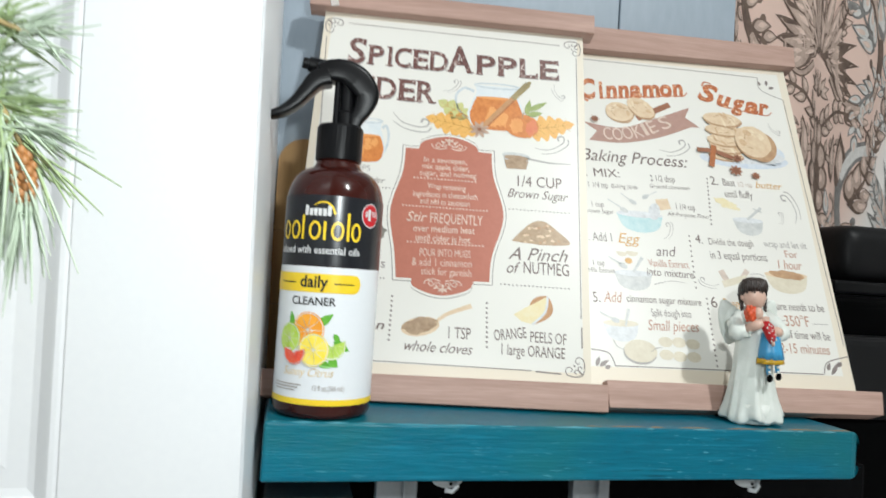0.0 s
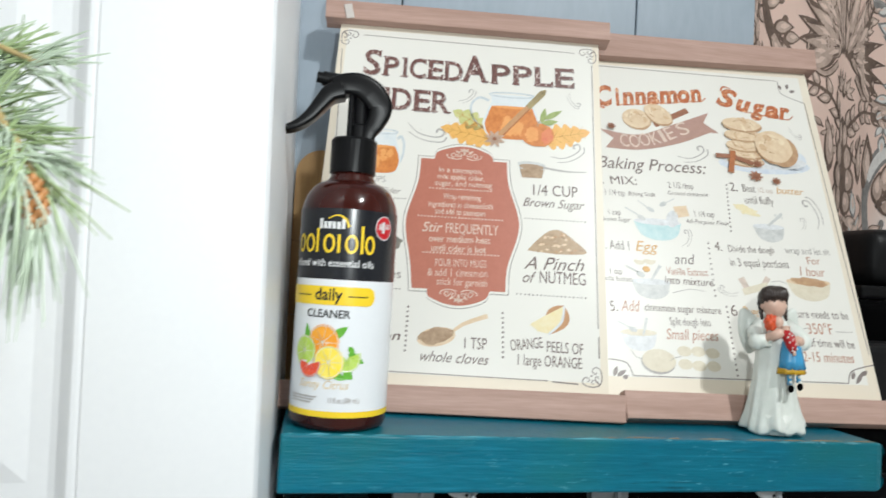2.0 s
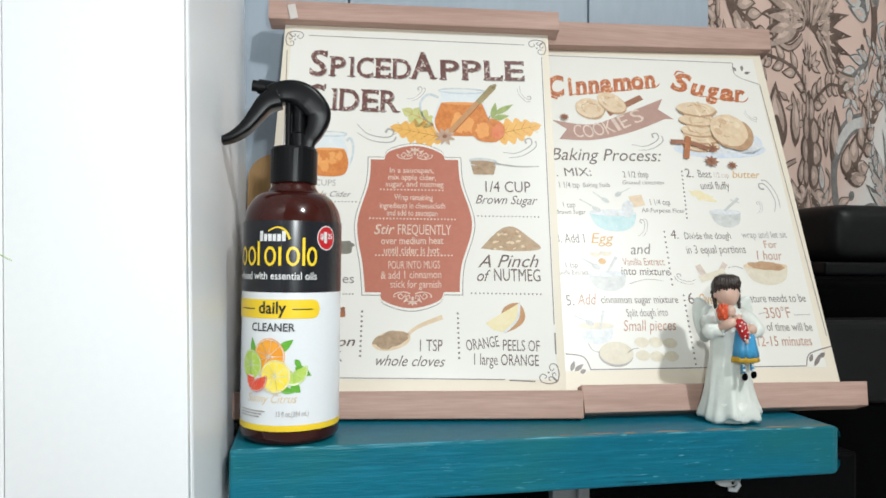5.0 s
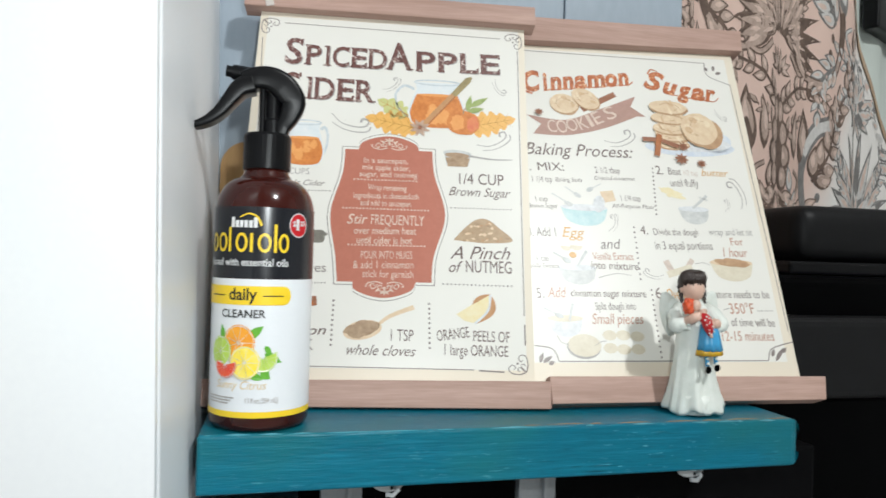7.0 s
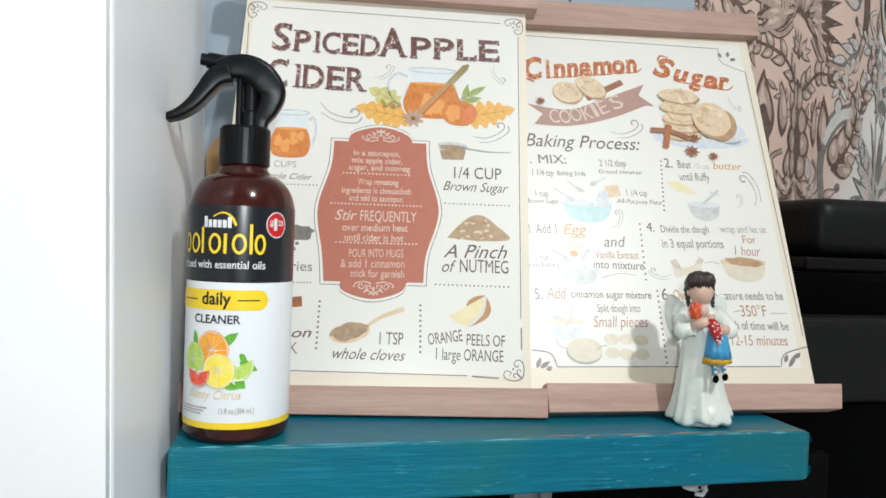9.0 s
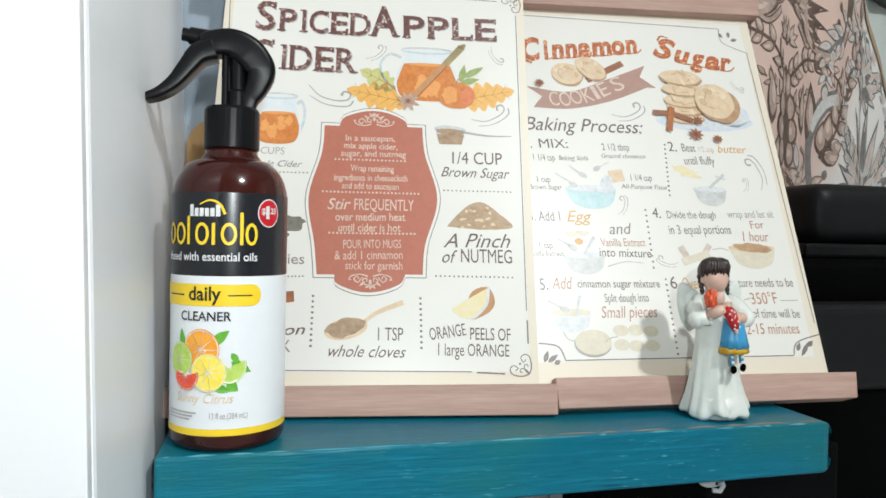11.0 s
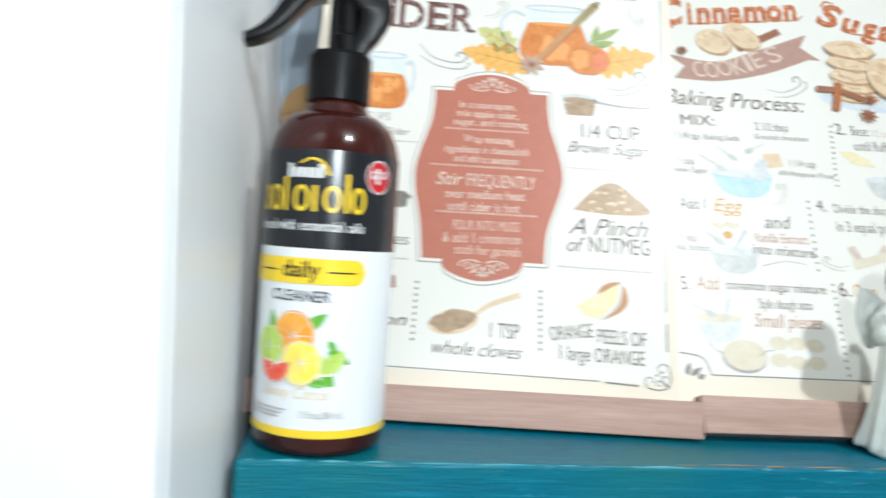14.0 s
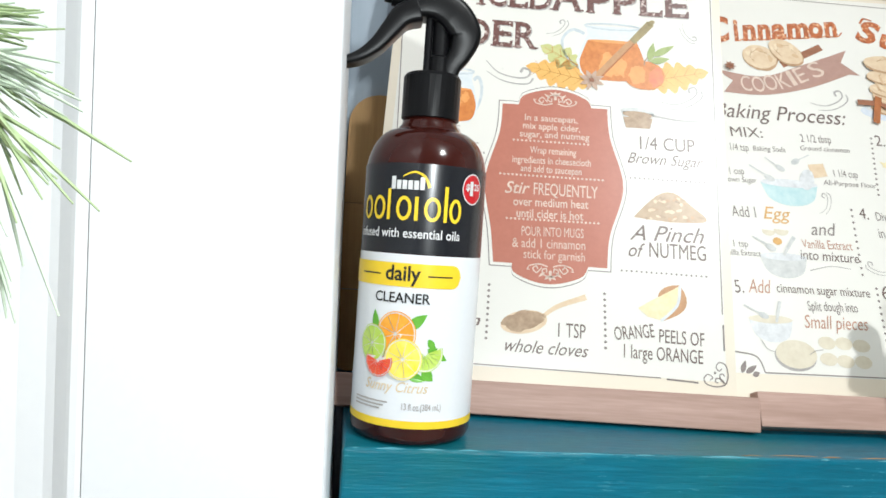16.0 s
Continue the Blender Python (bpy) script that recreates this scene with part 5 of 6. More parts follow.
# ---- cutting board behind the bottle ----
board = thing("cutting_board", pose(-0.037, 0.128, 0.0002, -5.5), "bamboo cutting board with rounded corners leaning on the wall", "cutting board")
W, H, RC = 0.125, 0.181, 0.020
ring = []
for cx, cz, a0 in ((W - RC, H - RC, 0), (RC, H - RC, 90), (0.008, 0.008, 180), (W - 0.008, 0.008, 270)):
    rr = RC if a0 in (0, 90) else 0.008
    ring += [(cx + rr * math.cos(radians(a0 + 9 * k)), cz + rr * math.sin(radians(a0 + 9 * k))) for k in range(11)]
z0 = 0.0
for k, (low, high) in enumerate(((-0.001, 0.052), (0.0525, 0.108), (0.1085, 0.2))):
    bm = bmesh.new()
    pts = [(min(max(x, 0), W), z) for x, z in ring if low <= z <= high]
    cut = [z for z in (low, high) if 0 < z < H]
    for z in cut:
        pts += [(0.0, z), (W, z)]
    mid = Vector((W / 2, sum(z for _, z in pts) / len(pts)))
    pts = sorted(set((round(x, 6), round(z, 6)) for x, z in pts), key=lambda p: math.atan2(p[1] - mid.y, p[0] - mid.x))
    fr = [bm.verts.new((x, 0.0, z)) for x, z in pts]
    bk = [bm.verts.new((x, 0.011, z)) for x, z in pts]
    bm.faces.new(fr)
    bm.faces.new(bk[::-1])
    for i in range(len(fr)):
        bm.faces.new((fr[i], bk[i], bk[(i + 1) % len(fr)], fr[(i + 1) % len(fr)]))
    part("plank", bm, BAMBOO, board)


# ---- the figurine: one glazed shape ----
bm = bmesh.new()
mats = [ROBE, RESIN_SKIN, RESIN_HAIR, RESIN_RED, RESIN_DRESS, RESIN_BLUE, RESIN_YELLOW, BLACK_GLOSS]


def robe(bm, turns=96):
    """A gown that flares to a scalloped hem, with deep uneven folds that die out towards the waist."""
    rings = []
    rows = [(0.0, 0.0178, 0.0), (0.03, 0.0186, 0.0), (0.07, 0.0180, 0.0), (0.16, 0.0162, 0.0), (0.28, 0.0146, 0.0), (0.42, 0.0132, 0.0004), (0.55, 0.0122, 0.0008), (0.66, 0.0116, 0.0010),
            (0.75, 0.0112, 0.0008), (0.84, 0.0114, 0.0004), (0.91, 0.0108, 0.0), (0.96, 0.0080, -0.0002), (1.0, 0.0042, -0.0004)]
    for t, r, lean in rows:
        ring = []
        for i in range(turns):
            a = 2 * math.pi * i / turns
            deep = max(0.0, 1 - t / 0.72)
            f = 1 + deep * (0.075 * math.cos(7 * a + 1.9 * t + 0.5) + 0.05 * math.cos(11 * a - 2.4 * t + 1.1) + 0.04 * math.cos(4 * a + 0.8)) + 0.012 * math.cos(17 * a + 3 * t) * deep
            hem = 0.0022 * max(0.0, math.cos(4 * a + 0.6)) + 0.0012 * max(0.0, math.cos(7 * a + 2.0))
            z = 0.0715 * t + hem * max(0.0, 1 - t / 0.25)
            ring.append(bm.verts.new((lean + r * f * math.sin(a), -r * f * 0.80 * math.cos(a), z)))
        rings.append(ring)
    inner = [bm.verts.new((w.co.x * 0.86, w.co.y * 0.86, w.co.z + 0.0012)) for w in rings[0]]
    for low, high in [(inner, rings[0])] + list(zip(rings, rings[1:])):
        for i in range(turns):
            bm.faces.new((low[i], low[(i + 1) % turns], high[(i + 1) % turns], high[i])).material_index = 0
    bm.faces.new(rings[-1]).material_index = 0
    bm.faces.new(inner).material_index = 0


def tilt(x=0.0, y=0.0, z=0.0):
    return Euler((radians(x), radians(y), radians(z))).to_matrix().to_4x4()


robe(bm)
tube(bm, [(0.0, 0.0, 0.0005), (0.0, 0.0, 0.012)], 0.0135, 32, 0)                                # solid foot inside the hem
tube(bm, [(0.0005, -0.001, 0.0690), (0.0006, -0.002, 0.0745)], [0.0042, 0.0036], 14, 1)           # neck
ball(bm, (0.0008, -0.0024, 0.0772), (0.0073, 0.0070, 0.0084), 1, 24, 16, tilt(8, -6, 0))          # head
ball(bm, (0.0004, 0.0010, 0.0812), (0.0088, 0.0082, 0.0084), 2, 28, 18)                           # hair
for k in range(13):                                                                               # fringe in strands
    a = radians(-66 + 11 * k)
    x, y = 0.0006 + 0.0084 * math.sin(a), -0.0012 - 0.0074 * math.cos(a)
    tube(bm, [(0.0006 + 0.004 * math.sin(a), -0.001 - 0.0036 * math.cos(a), 0.0884), (x * 0.9, y * 0.86, 0.0868), (x, y, 0.0838), (x, y, 0.0806 - 0.0006 * (k % 3))], [0.0010, 0.0013, 0.0013, 0.0006], 8, 2)
for k in (-1, 1):                                                                                 # plaits behind the ears
    for j in range(5):
        ball(bm, (0.0006 + k * (0.0078 - 0.0001 * j), 0.0006 - 0.0007 * j, 0.0785 - 0.0025 * j), (0.0019 - 0.0002 * j, 0.0019 - 0.0002 * j, 0.0020), 2, 10, 8)
    ball(bm, (0.0006 + k * 0.0072, -0.0018, 0.0768), (0.0012, 0.0014, 0.0019), 1, 10, 8)          # ears
for k, path in ((-1, [(-0.0070, 0.0005, 0.0662), (-0.0118, -0.0030, 0.0606), (-0.0122, -0.0086, 0.0556), (-0.0070, -0.0128, 0.0574)]), (1, [(0.0078, 0.0005, 0.0662), (0.0136, -0.0030, 0.0610), (0.0158, -0.0084, 0.0556), (0.0122, -0.0128, 0.0552)])):
    tube(bm, path, [0.0040, 0.0050, 0.0054, 0.0044], 16, 0)                                       # sleeves
    ball(bm, path[1], (0.0050, 0.0050, 0.0050), 0, 14, 10)
    ball(bm, path[2], (0.0054, 0.0054, 0.0052), 0, 14, 10)
    for j in range(7):                                                                            # gathered cuffs
        a = 2 * math.pi * j / 7
        ball(bm, (path[3][0] - k * 0.0008, path[3][1] + 0.0034 * math.sin(a) * 0.6, path[3][2] + 0.0034 * math.cos(a)), (0.0016, 0.0018, 0.0016), 0, 8, 6)
tube(bm, [(-0.0072, -0.0130, 0.0580), (-0.0030, -0.0168, 0.0604), (0.0008, -0.0176, 0.0620)], [0.0030, 0.0031, 0.0026], 12, 1)
for j in range(4):                                                                                # fingers
    tube(bm, [(-0.0004, -0.0178, 0.0612 + 0.0011 * j), (0.0026, -0.0186, 0.0622 + 0.0010 * j), (0.0046, -0.0178, 0.0626 + 0.0008 * j)], [0.0009, 0.0008, 0.0006], 8, 1)
    tube(bm, [(0.0098, -0.0168, 0.0548 + 0.0014 * j), (0.0076, -0.0182, 0.0544 + 0.0014 * j), (0.0058, -0.0182, 0.0546 + 0.0012 * j)], [0.0010, 0.0009, 0.0006], 8, 1)
tube(bm, [(0.0128, -0.0122, 0.0560), (0.0108, -0.0156, 0.0566), (0.0088, -0.0174, 0.0570)], [0.0030, 0.0030, 0.0024], 12, 1)
for k in (-1, 1):                                                                                 # wings: three rows of feathers
    for j in range(9):
        t = j / 8
        ball(bm, (0.0004 + k * (0.0088 + 0.0062 * math.sin(math.pi * (0.25 + 0.6 * t))), 0.0085 + 0.0002 * j, 0.0690 - 0.0165 * t), (0.0042, 0.0015, 0.0072 - 0.0012 * t), 0, 12, 8, tilt(0, k * (38 - 44 * t), 0))
    ball(bm, (0.0004 + k * 0.0098, 0.0082, 0.0600), (0.0060, 0.0020, 0.0120), 0, 16, 12, tilt(0, k * 8, 0))
for j in range(16):                                                                               # the doll's curls
    a, b = j * 2.4, -0.9 + 1.8 * j / 15
    ball(bm, (-0.0058 + 0.0030 * math.cos(a) * math.cos(b), -0.0148 + 0.0028 * math.sin(a) * math.cos(b), 0.0672 + 0.0044 * math.sin(b)), (0.0013, 0.0012, 0.0020), 3, 8, 6)
ball(bm, (-0.0056, -0.0148, 0.0672), (0.0036, 0.0034, 0.0048), 3, 12, 8)
ball(bm, (-0.0014, -0.0162, 0.0676), (0.0030, 0.0026, 0.0036), 1, 14, 10)
tube(bm, [(0.0014, -0.0164, 0.0624), (0.0042, -0.0176, 0.0588), (0.0056, -0.0184, 0.0535), (0.0064, -0.0182, 0.0500)], [0.0030, 0.0036, 0.0030, 0.0016], 14, 4)
for j in range(11):                                                                               # white dots on the bodice
    z = 0.0612 - 0.0010 * j
    ball(bm, (0.0036 + 0.0003 * j + 0.0018 * math.sin(j * 2.3), -0.0206 - 0.0002 * (j % 3), z), (0.0006, 0.0005, 0.0006), 0, 8, 6)
tube(bm, [(0.0064, -0.0190, 0.0510), (0.0068, -0.0192, 0.0484)], [0.0013, 0.0010], 8, 1)
lathe(bm, [(0.0050, 0.0560), (0.0062, 0.0510), (0.0072, 0.0450), (0.0080, 0.0400), (0.0, 0.0400)], 40, centre=(0.0076, -0.0118), slot=5, wobble=lambda a, z: 1 + (0.056 - z) * 4.5 * math.cos(9 * a))
lathe(bm, [(0.0080, 0.0405), (0.0086, 0.0372), (0.0, 0.0372)], 40, centre=(0.0072, -0.0114), slot=6, wobble=lambda a, z: 1 + 0.06 * math.cos(9 * a))
for dx, z in ((0.0046, 0.0), (0.0100, 0.0012)):
    tube(bm, [(dx, -0.0158, 0.0385), (dx, -0.0164, 0.0310 + z)], 0.0014, 10, 5)
    for j in range(2):
        tube(bm, [(dx + 0.0002, -0.0172, 0.0362 - 0.003 * j), (dx + 0.0002, -0.0176, 0.0348 - 0.003 * j)], 0.0009, 8, 0)
    ball(bm, (dx + 0.0003, -0.0178, 0.0288 + z), (0.0017, 0.0026, 0.0022), 7, 12, 8, tilt(25, 20, 0))
solid("figurine", bm, mats, "small white glazed angel figurine holding a doll on the shelf", "figurine", pose(0.2725, -0.0080, 0.0010, 0, -2.8, -17) @ Matrix.Diagonal((0.96, 0.96, 1.03, 1.0)), soft=True)

# ---- the black appliance beyond the shelf ----
app = thing("appliance", pose(0.60, 0.32, -1.249), "black kitchen appliance with a rounded lid behind the shelf", "appliance")
part("body", box(bmesh.new(), -0.135, 0.40, -0.15, 0.12, 0.0, 1.338, 0.012, 4), BLACK_GLOSS, app, "glossy black body", soft=False)
# front split in two: paler top holds the painted reflection, lower part left black
part("lit_upper_front", box(bmesh.new(), -0.17, 0.40, -0.19, -0.152, 1.225, 1.30, 0.008, 3), BLACK_MATT, app)
part("unlit_lower_front", box(bmesh.new(), -0.17, 0.40, -0.182, -0.152, 0.0, 1.224, 0.003, 2), BLACK_GLOSS, app)
part("rim", box(bmesh.new(), -0.098, 0.38, -0.135, 0.10, 1.3385, 1.352, 0.003, 2), BLACK_PLASTIC, app, "dark raised rim")
bm = box(bmesh.new(), -0.073, 0.37, -0.12, 0.09, 1.3525, 1.411, 0.020, 5)
part("lid", bm, BLACK_MATT, app, "textured black lid with rounded edges", soft=True)


# ---- the patterned curtain ----
ALONG = Vector((0.884, 0.467, 0)).normalized()
BASE = Vector((0.476, 0.32, 0.0))
OUT = Vector((0.467, -0.884, 0)).normalized()


def fold(s):
    return 0.006 * math.sin(s * 24 + 0.6) + 0.0025 * math.sin(s * 61)


cm = Matrix(((ALONG.x, -OUT.x, 0, BASE.x), (ALONG.y, -OUT.y, 0, BASE.y), (0, 0, 1, 0), (0, 0, 0, 1)))
curtain = thing("curtain", cm, "blush curtain with taupe damask pattern hanging beyond the wall", "curtain")
def rim(z):
    """The free edge of the drawn cloth at a height."""
    return min(0.95, max(0.42, 0.676 - 0.80 * (z - 0.318)))


def grid(s0, s1, z0, z1, depth, count=90, rows=24):
    bm, cols = bmesh.new(), []
    for i in range(count + 1):
        col = []
        for j in range(rows + 1):
            z = z0 + (z1 - z0) * j / rows
            a, b = (f(z) if callable(f) else f for f in (s0, s1))
            s = a + (b - a) * i / count
            col.append([bm.verts.new((s, fold(s) + depth + k, z)) for k in (0.0, 0.0012)])
        cols.append(col)
    for a, b in zip(cols, cols[1:]):
        for j in range(rows):
            bm.faces.new((a[j][0], b[j][0], b[j + 1][0], a[j + 1][0]))
            bm.faces.new((a[j][1], a[j + 1][1], b[j + 1][1], b[j][1]))
    return bm


part("cloth", grid(-0.20, rim, -1.2, 1.15, 0.0, rows=90), CURTAIN, curtain, "blush cotton cloth with light painted in as a pale fade", soft=True)
part("hem", grid(lambda z: rim(z) - 0.011, lambda z: rim(z) + 0.001, -1.2, 1.15, -0.0022, 4, 90), HEM, curtain, "tan hem along the free edge", soft=True)


def motif(s0, z0, dark, soft, pale, size=1.0):
    """One damask figure, alike on both sides of its axis: every leaf has a dark rim, a softer wash within and a pale heart."""
    bm = bmesh.new()
    order = [0]

    def lay(pts, slot):
        for k in (-1, 1):
            order[0] += 1
            q = [(s0 + k * size * x, z0 + size * y) for x, y in pts]
            if max(a - rim(b) for a, b in q) > -0.012:
                continue
            bm.faces.new([bm.verts.new((a, fold(a) - 0.0003 * (slot + 1) - 0.000007 * (order[0] % 40), b)) for a, b in q]).material_index = slot

    def bent(x, y, a, n, w, curl=0.0, blunt=0.75):
        """A leaf that starts at a point, heads along a, and curls."""
        mid, d = [], radians(a)
        px, py = x, y
        for i in range(9):
            mid.append((px, py, d))
            px, py, d = px + n / 8 * math.cos(d), py + n / 8 * math.sin(d), d + radians(curl) / 8
        side = [[], []]
        for i, (px, py, d) in enumerate(mid):
            h = w * math.sin(math.pi * (i / 8) ** blunt)
            side[0].append((px - h * math.sin(d), py + h * math.cos(d)))
            side[1].append((px + h * math.sin(d), py - h * math.cos(d)))
        return side[0] + side[1][-2:0:-1]

    def petal(x, y, a, n, w, curl=0.0, heart=True):
        lay(bent(x, y, a, n, w, curl), 0)
        c, e = math.cos(radians(a)), math.sin(radians(a))
        lay(bent(x + c * n * 0.14, y + e * n * 0.14, a + curl * 0.15, n * 0.74, w * 0.74, curl * 0.7), 1)
        if heart and w > 0.006:
            lay(bent(x + c * n * 0.34, y + e * n * 0.34, a + curl * 0.3, n * 0.44, w * 0.34, curl * 0.4), 2)

    def stroke(points, w0, w1, wash=True):
        for slot, f in ((0, 1.0), (1, 0.56)) if wash else ((0, 1.0),):
            for q in line(points, w0 * f, w1 * f, 6):
                lay(q, slot)

    def frond(points, leaves, n, w, lean, taper=0.5):
        """Leaves in pairs along a bent spine."""
        pts = spline(points, 10)
        for i in range(leaves):
            t = (i + 0.3) / leaves
            k = min(len(pts) - 2, int(t * (len(pts) - 1)))
            d = pts[k + 1] - pts[k]
            a = math.degrees(math.atan2(d.y, d.x))
            f = 1 - taper * t
            petal(pts[k].x, pts[k].y, a + lean, n * f, w * f, -lean * 0.5)
            petal(pts[k].x, pts[k].y, a - lean, n * f, w * f, lean * 0.5)
        end, d = pts[-1], pts[-1] - pts[-3]
        petal(end.x, end.y, math.degrees(math.atan2(d.y, d.x)), n * 0.8, w * 0.8)
        stroke(points, 0.006, 0.003, False)

    stroke([(0.085, 0.085), (0.150, 0.075), (0.200, 0.120), (0.215, 0.190), (0.180, 0.250), (0.140, 0.265)], 0.012, 0.030)
    for k in range(5):                                   # dots in the great scroll
        lay(oval(0.165 + 0.010 * k - 0.0025 * k * k, 0.125 + 0.026 * k, 0.006, 0.008, 20, 8), 0)
    for k in range(9):                                   # the fan at the head
        petal(0.008 + 0.005 * k, 0.128 - 0.003 * k, 89 - 12.5 * k, 0.160 - 0.010 * k, 0.0120, -14 - 3 * k)
    for k in range(5):                                   # and a second row before it
        petal(0.004 + 0.004 * k, 0.120, 84 - 24 * k, 0.066, 0.0085, -20)
    stroke([(0.040, 0.100), (0.075, 0.078), (0.108, 0.098), (0.100, 0.130), (0.072, 0.128), (0.070, 0.106), (0.086, 0.106)], 0.011, 0.006)
    for k in range(4):                                   # the bud under the fan
        petal(0.002, 0.062 + 0.006 * k, 74 - 34 * k, 0.040, 0.0070, 20)
    frond([(0.012, 0.020), (0.070, 0.056), (0.130, 0.060), (0.175, 0.035)], 8, 0.034, 0.0085, 46, 0.3)
    frond([(0.035, -0.012), (0.075, 0.010)], 3, 0.026, 0.006, 60)
    frond([(0.060, 0.165), (0.105, 0.215), (0.110, 0.270)], 6, 0.038, 0.0090, 46)
    frond([(0.120, -0.140), (0.165, -0.165), (0.175, -0.215)], 5, 0.044, 0.0100, 50)
    petal(0.088, -0.058, 72, 0.092, 0.021, 26)           # the pod beside the rosette
    petal(0.060, -0.050, 96, 0.075, 0.012, -24)
    frond([(0.125, -0.075), (0.165, -0.030), (0.195, 0.030), (0.245, 0.090), (0.262, 0.150)], 9, 0.054, 0.0135, 50, 0.40)
    for k in range(4):                                   # scales of the rosette, one below another
        y = 0.012 - 0.030 * k
        wide = (0.020, 0.034, 0.042, 0.034)[k]
        for j, (slot, f) in enumerate(((0, 1.0), (1, 0.72), (0, 0.46), (2, 0.26))):
            lay(oval(wide * 0.5, y, wide * 0.58 * f, 0.021 * f, 0, 14), slot)
        lay(oval(0.0, y + 0.015, 0.008, 0.010, 0, 10), 0)
    stroke([(0.010, -0.100), (0.055, -0.112), (0.080, -0.080), (0.058, -0.066)], 0.012, 0.007)
    frond([(0.012, -0.110), (0.060, -0.130), (0.105, -0.115)], 5, 0.044, 0.0100, 52)
    frond([(0.010, -0.205), (0.045, -0.175), (0.085, -0.180)], 4, 0.040, 0.0095, 52)
    stroke([(0.002, -0.100), (0.018, -0.140), (0.004, -0.185), (0.012, -0.225)], 0.008, 0.006)
    for k in range(6):                                   # leaves at the foot
        petal(0.002, -0.185, 82 - 32 * k, 0.060, 0.0110, 16)
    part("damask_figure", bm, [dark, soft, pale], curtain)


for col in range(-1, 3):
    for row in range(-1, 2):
        # right-hand columns take the ink copies that carry painted light
        tones = (DAMASK, DAMASK_SOFT, DAMASK_HEART) if col < 1 else (DAMASK_LIT, DAMASK_LIT_SOFT, DAMASK_HEART)
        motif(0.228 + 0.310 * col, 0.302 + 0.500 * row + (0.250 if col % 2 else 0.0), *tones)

# pale panel behind the free edge, with a small black box on it
solid("curtain", grid(0.36, 1.10, -1.2, 1.15, 0.030, 40, 2), SHEER, "pale plain curtain hanging behind the damask curtain", "curtain", cm, soft=True)
holder = thing("black_box", cm @ pose(0.70, 0.012, 0.63), "small black box hung beside the curtains", "box")
part("case", box(bmesh.new(), -0.085, 0.10, -0.014, 0.014, -0.105, 0.12, 0.006, 3), BLACK_PLASTIC, holder)

# ---- the pine sprig hanging on the door ----
rng = random.Random(11)
sprig = thing("pine_sprig", pose(-0.105, -0.205, 0.125), "artificial pine sprig hung on the white door, light painted into its needles", "pine sprig")


def away(p):
    return (p[0] + 0.105, p[1] + 0.205, p[2] - 0.125)


stem = [(-0.150, -0.150, 0.165), (-0.128, -0.185, 0.146), (-0.104, -0.205, 0.126), (-0.092, -0.210, 0.111), (-0.089, -0.210, 0.106)]
part("stem", tube(bmesh.new(), [away(p) for p in stem], [0.0016, 0.0014, 0.0012, 0.0010, 0.0008], 8), TWIG, sprig, soft=True)
part("side_stem", tube(bmesh.new(), [away(p) for p in ((-0.128, -0.185, 0.146), (-0.108, -0.202, 0.142), (-0.092, -0.206, 0.136))], [0.001, 0.0008, 0.0006], 8), TWIG, sprig, soft=True)


def tuft(root, heading, count, low, high, spread, mat):
    bm = bmesh.new()
    for _ in range(count):
        d = Vector(heading).normalized() + Vector((rng.gauss(0, spread), rng.gauss(0, spread * 0.6), rng.gauss(0, spread)))
        d.normalize()
        n = rng.uniform(low, high)
        start = Vector(root) + Vector((rng.uniform(-0.003, 0.003), rng.uniform(-0.003, 0.003), rng.uniform(-0.003, 0.003)))
        sag = Vector((0, 0, -0.10 * n))
        tube(bm, [away(start), away(start + d * n * 0.55 + sag * 0.3), away(start + d * n + sag)], [0.00032, 0.00038, 0.00014], 4)
    return part("needle_tuft", bm, mat, sprig, "thin pale green needles")


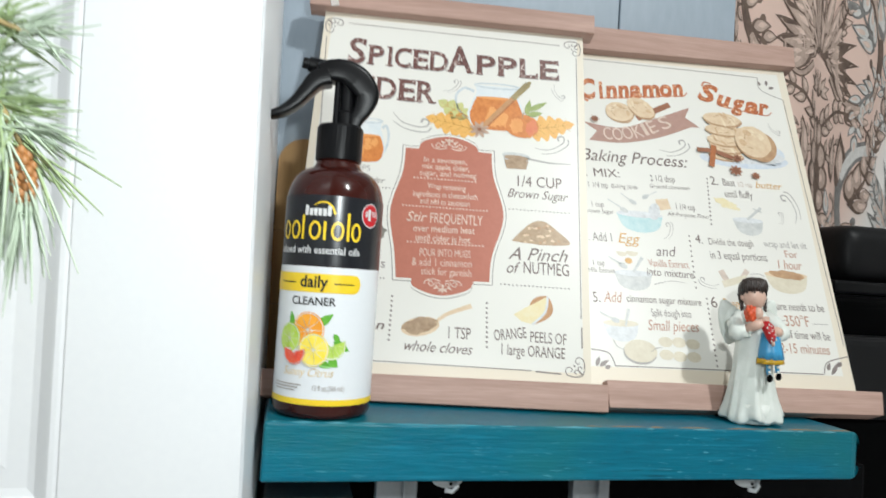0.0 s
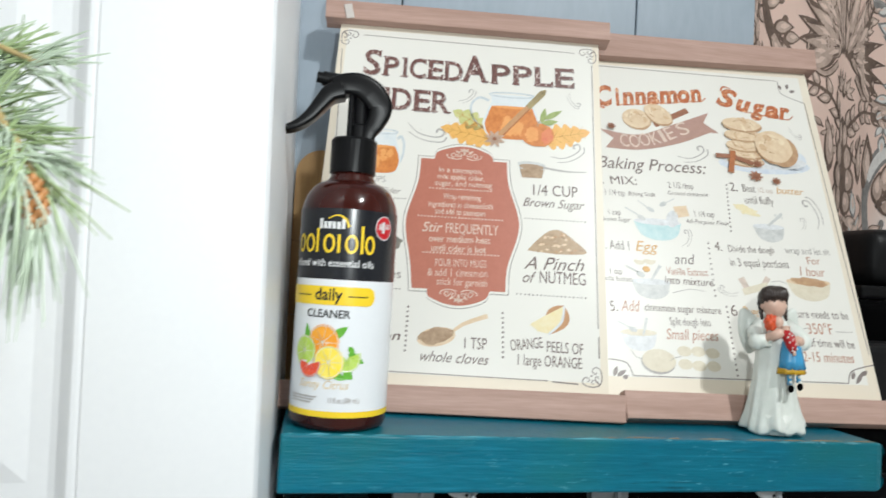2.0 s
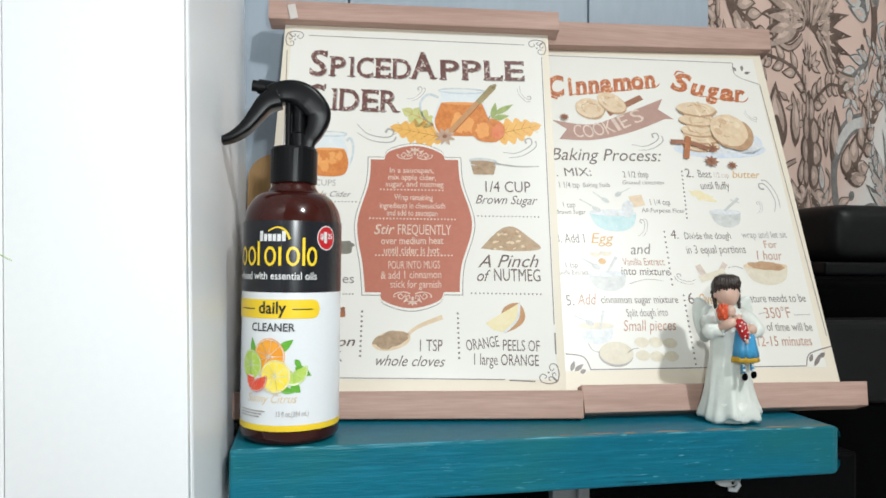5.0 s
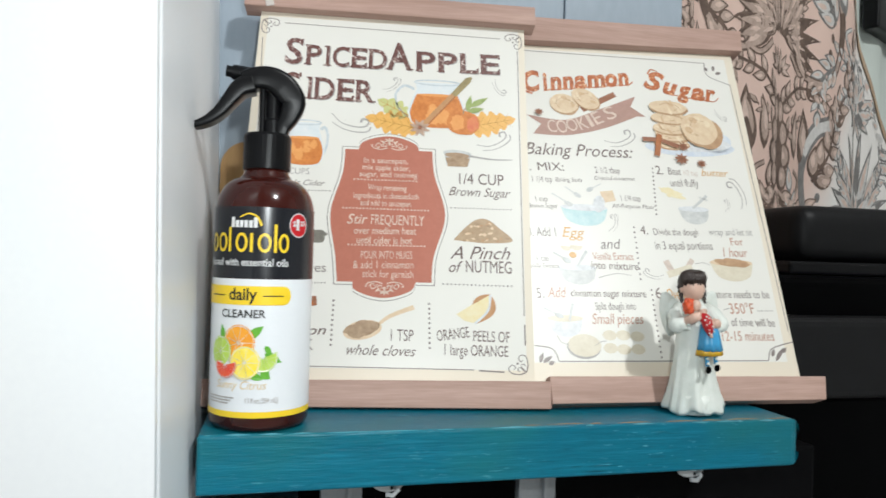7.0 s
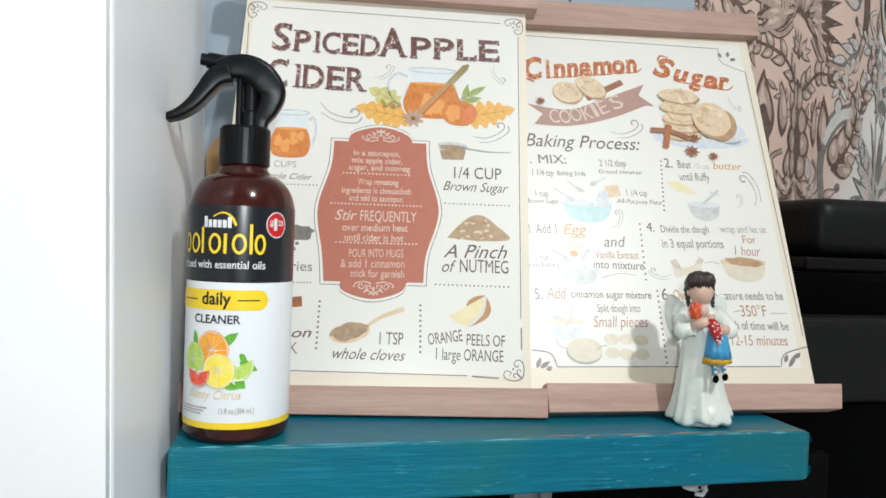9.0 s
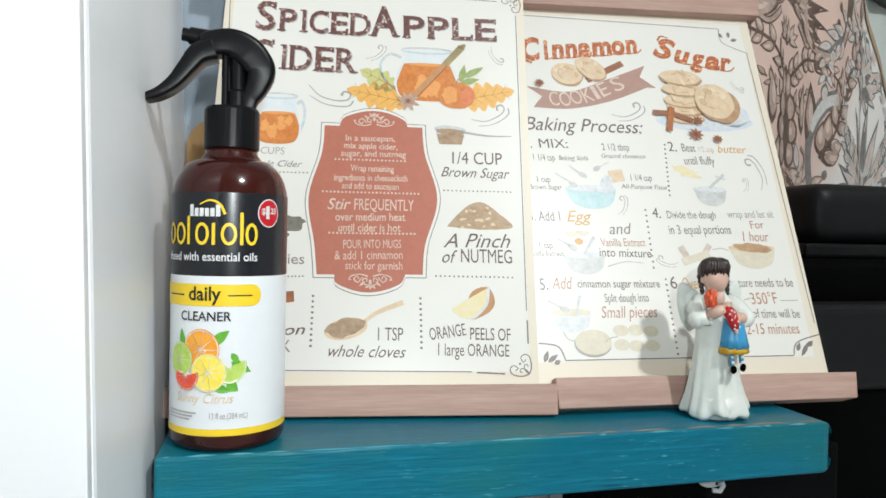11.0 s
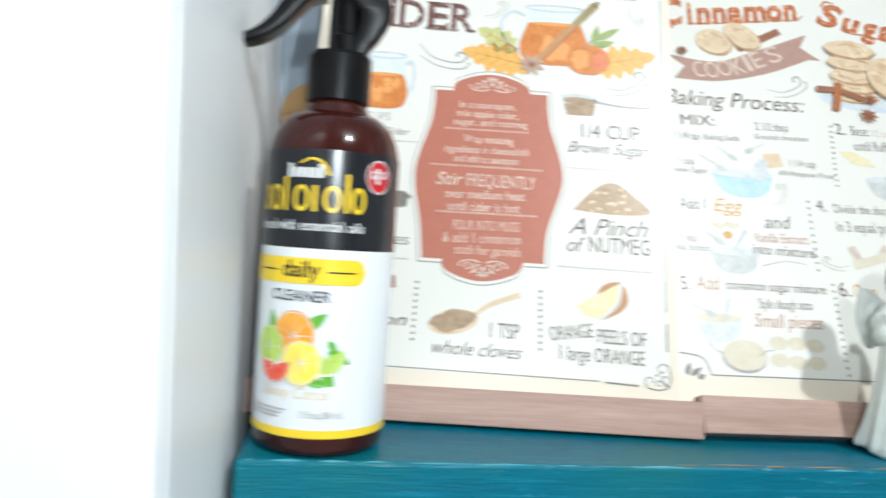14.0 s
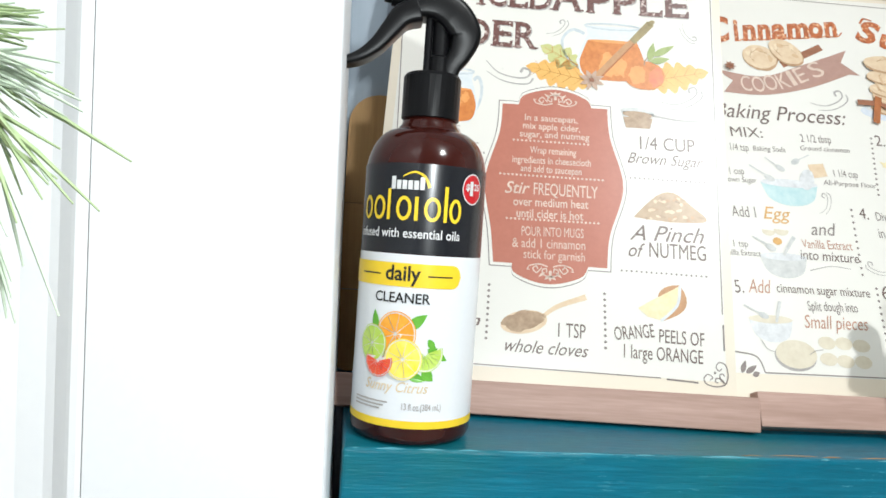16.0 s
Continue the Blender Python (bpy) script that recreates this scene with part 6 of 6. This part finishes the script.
for k in range(9):
    t = k / 8
    root = Vector(stem[1]).lerp(Vector(stem[3]), t)
    tuft(root, (0.4, -0.05, 0.75 - 0.9 * t), 22, 0.011, 0.021, 0.5, NEEDLE if k % 2 else NEEDLE_LIT)
    tuft(root, (-0.5, -0.05, -0.8), 22, 0.014, 0.030, 0.55, NEEDLE_LIT if k % 2 else NEEDLE)
for k in range(5):
    root = Vector((-0.128, -0.185, 0.146)).lerp(Vector((-0.092, -0.206, 0.136)), k / 4)
    tuft(root, (0.5, 0.0, 0.1), 24, 0.009, 0.016, 0.45, NEEDLE if k % 2 else NEEDLE_LIT)
tuft((-0.090, -0.210, 0.106), (0.7, 0, -0.55), 9, 0.016, 0.024, 0.2, NEEDLE)
tuft((-0.090, -0.210, 0.104), (0.0, 0, -1), 42, 0.022, 0.036, 0.22, NEEDLE_LIT)
tuft((-0.094, -0.210, 0.106), (-0.5, 0, -0.8), 40, 0.022, 0.038, 0.3, NEEDLE_LIT)
bm = bmesh.new()
for k in range(44):
    a, t = k * 2.4, k / 43
    r = 0.0019 * math.sin(math.pi * (0.12 + 0.80 * t)) + 0.0006
    ball(bm, away((-0.089 + 0.0012 * t + r * math.cos(a), -0.210 + r * math.sin(a), 0.1055 - 0.0135 * t)), (0.0012, 0.0012, 0.0014), 0, 7, 5)
part("cone", bm, CONE, sprig, "small orange-brown cone", soft=True)


def maple(place, turn, size):
    ob = thing("maple_leaf", place @ pose(0, 0, 0, 0, turn), "golden artificial maple leaf hung on the white door", "leaf", "maple leaves on the door")
    bm = bmesh.new()
    rim = []
    for k in range(40):
        a = 2 * math.pi * k / 40
        r = size * (0.55 + 0.45 * abs(math.cos(2.5 * a)) ** 1.5) * (1 + 0.12 * math.cos(15 * a)) * (0.75 if math.cos(a) < -0.8 else 1)
        rim.append((r * math.cos(a), 0.12 * r * math.sin(3 * a), r * math.sin(a)))
    for y in (0.0, 0.0004):
        ring = [bm.verts.new((x, v + y, z)) for x, v, z in rim]
        mid = bm.verts.new((0, y, 0))
        for i in range(40):
            bm.faces.new((mid, ring[i], ring[(i + 1) % 40]))
    part("blade", bm, MAPLE, ob)
    part("vein", tube(bmesh.new(), [(-size * 1.1, 0.001, 0), (0, -0.0004, 0), (size * 0.8, -0.0008, 0)], [0.0006, 0.0005, 0.0002], 6), TWIG, ob)
    return ob


maple(pose(-0.1345, -0.170, 0.061), 35, 0.0185)
maple(pose(-0.1375, -0.175, 0.037), 80, 0.0165)
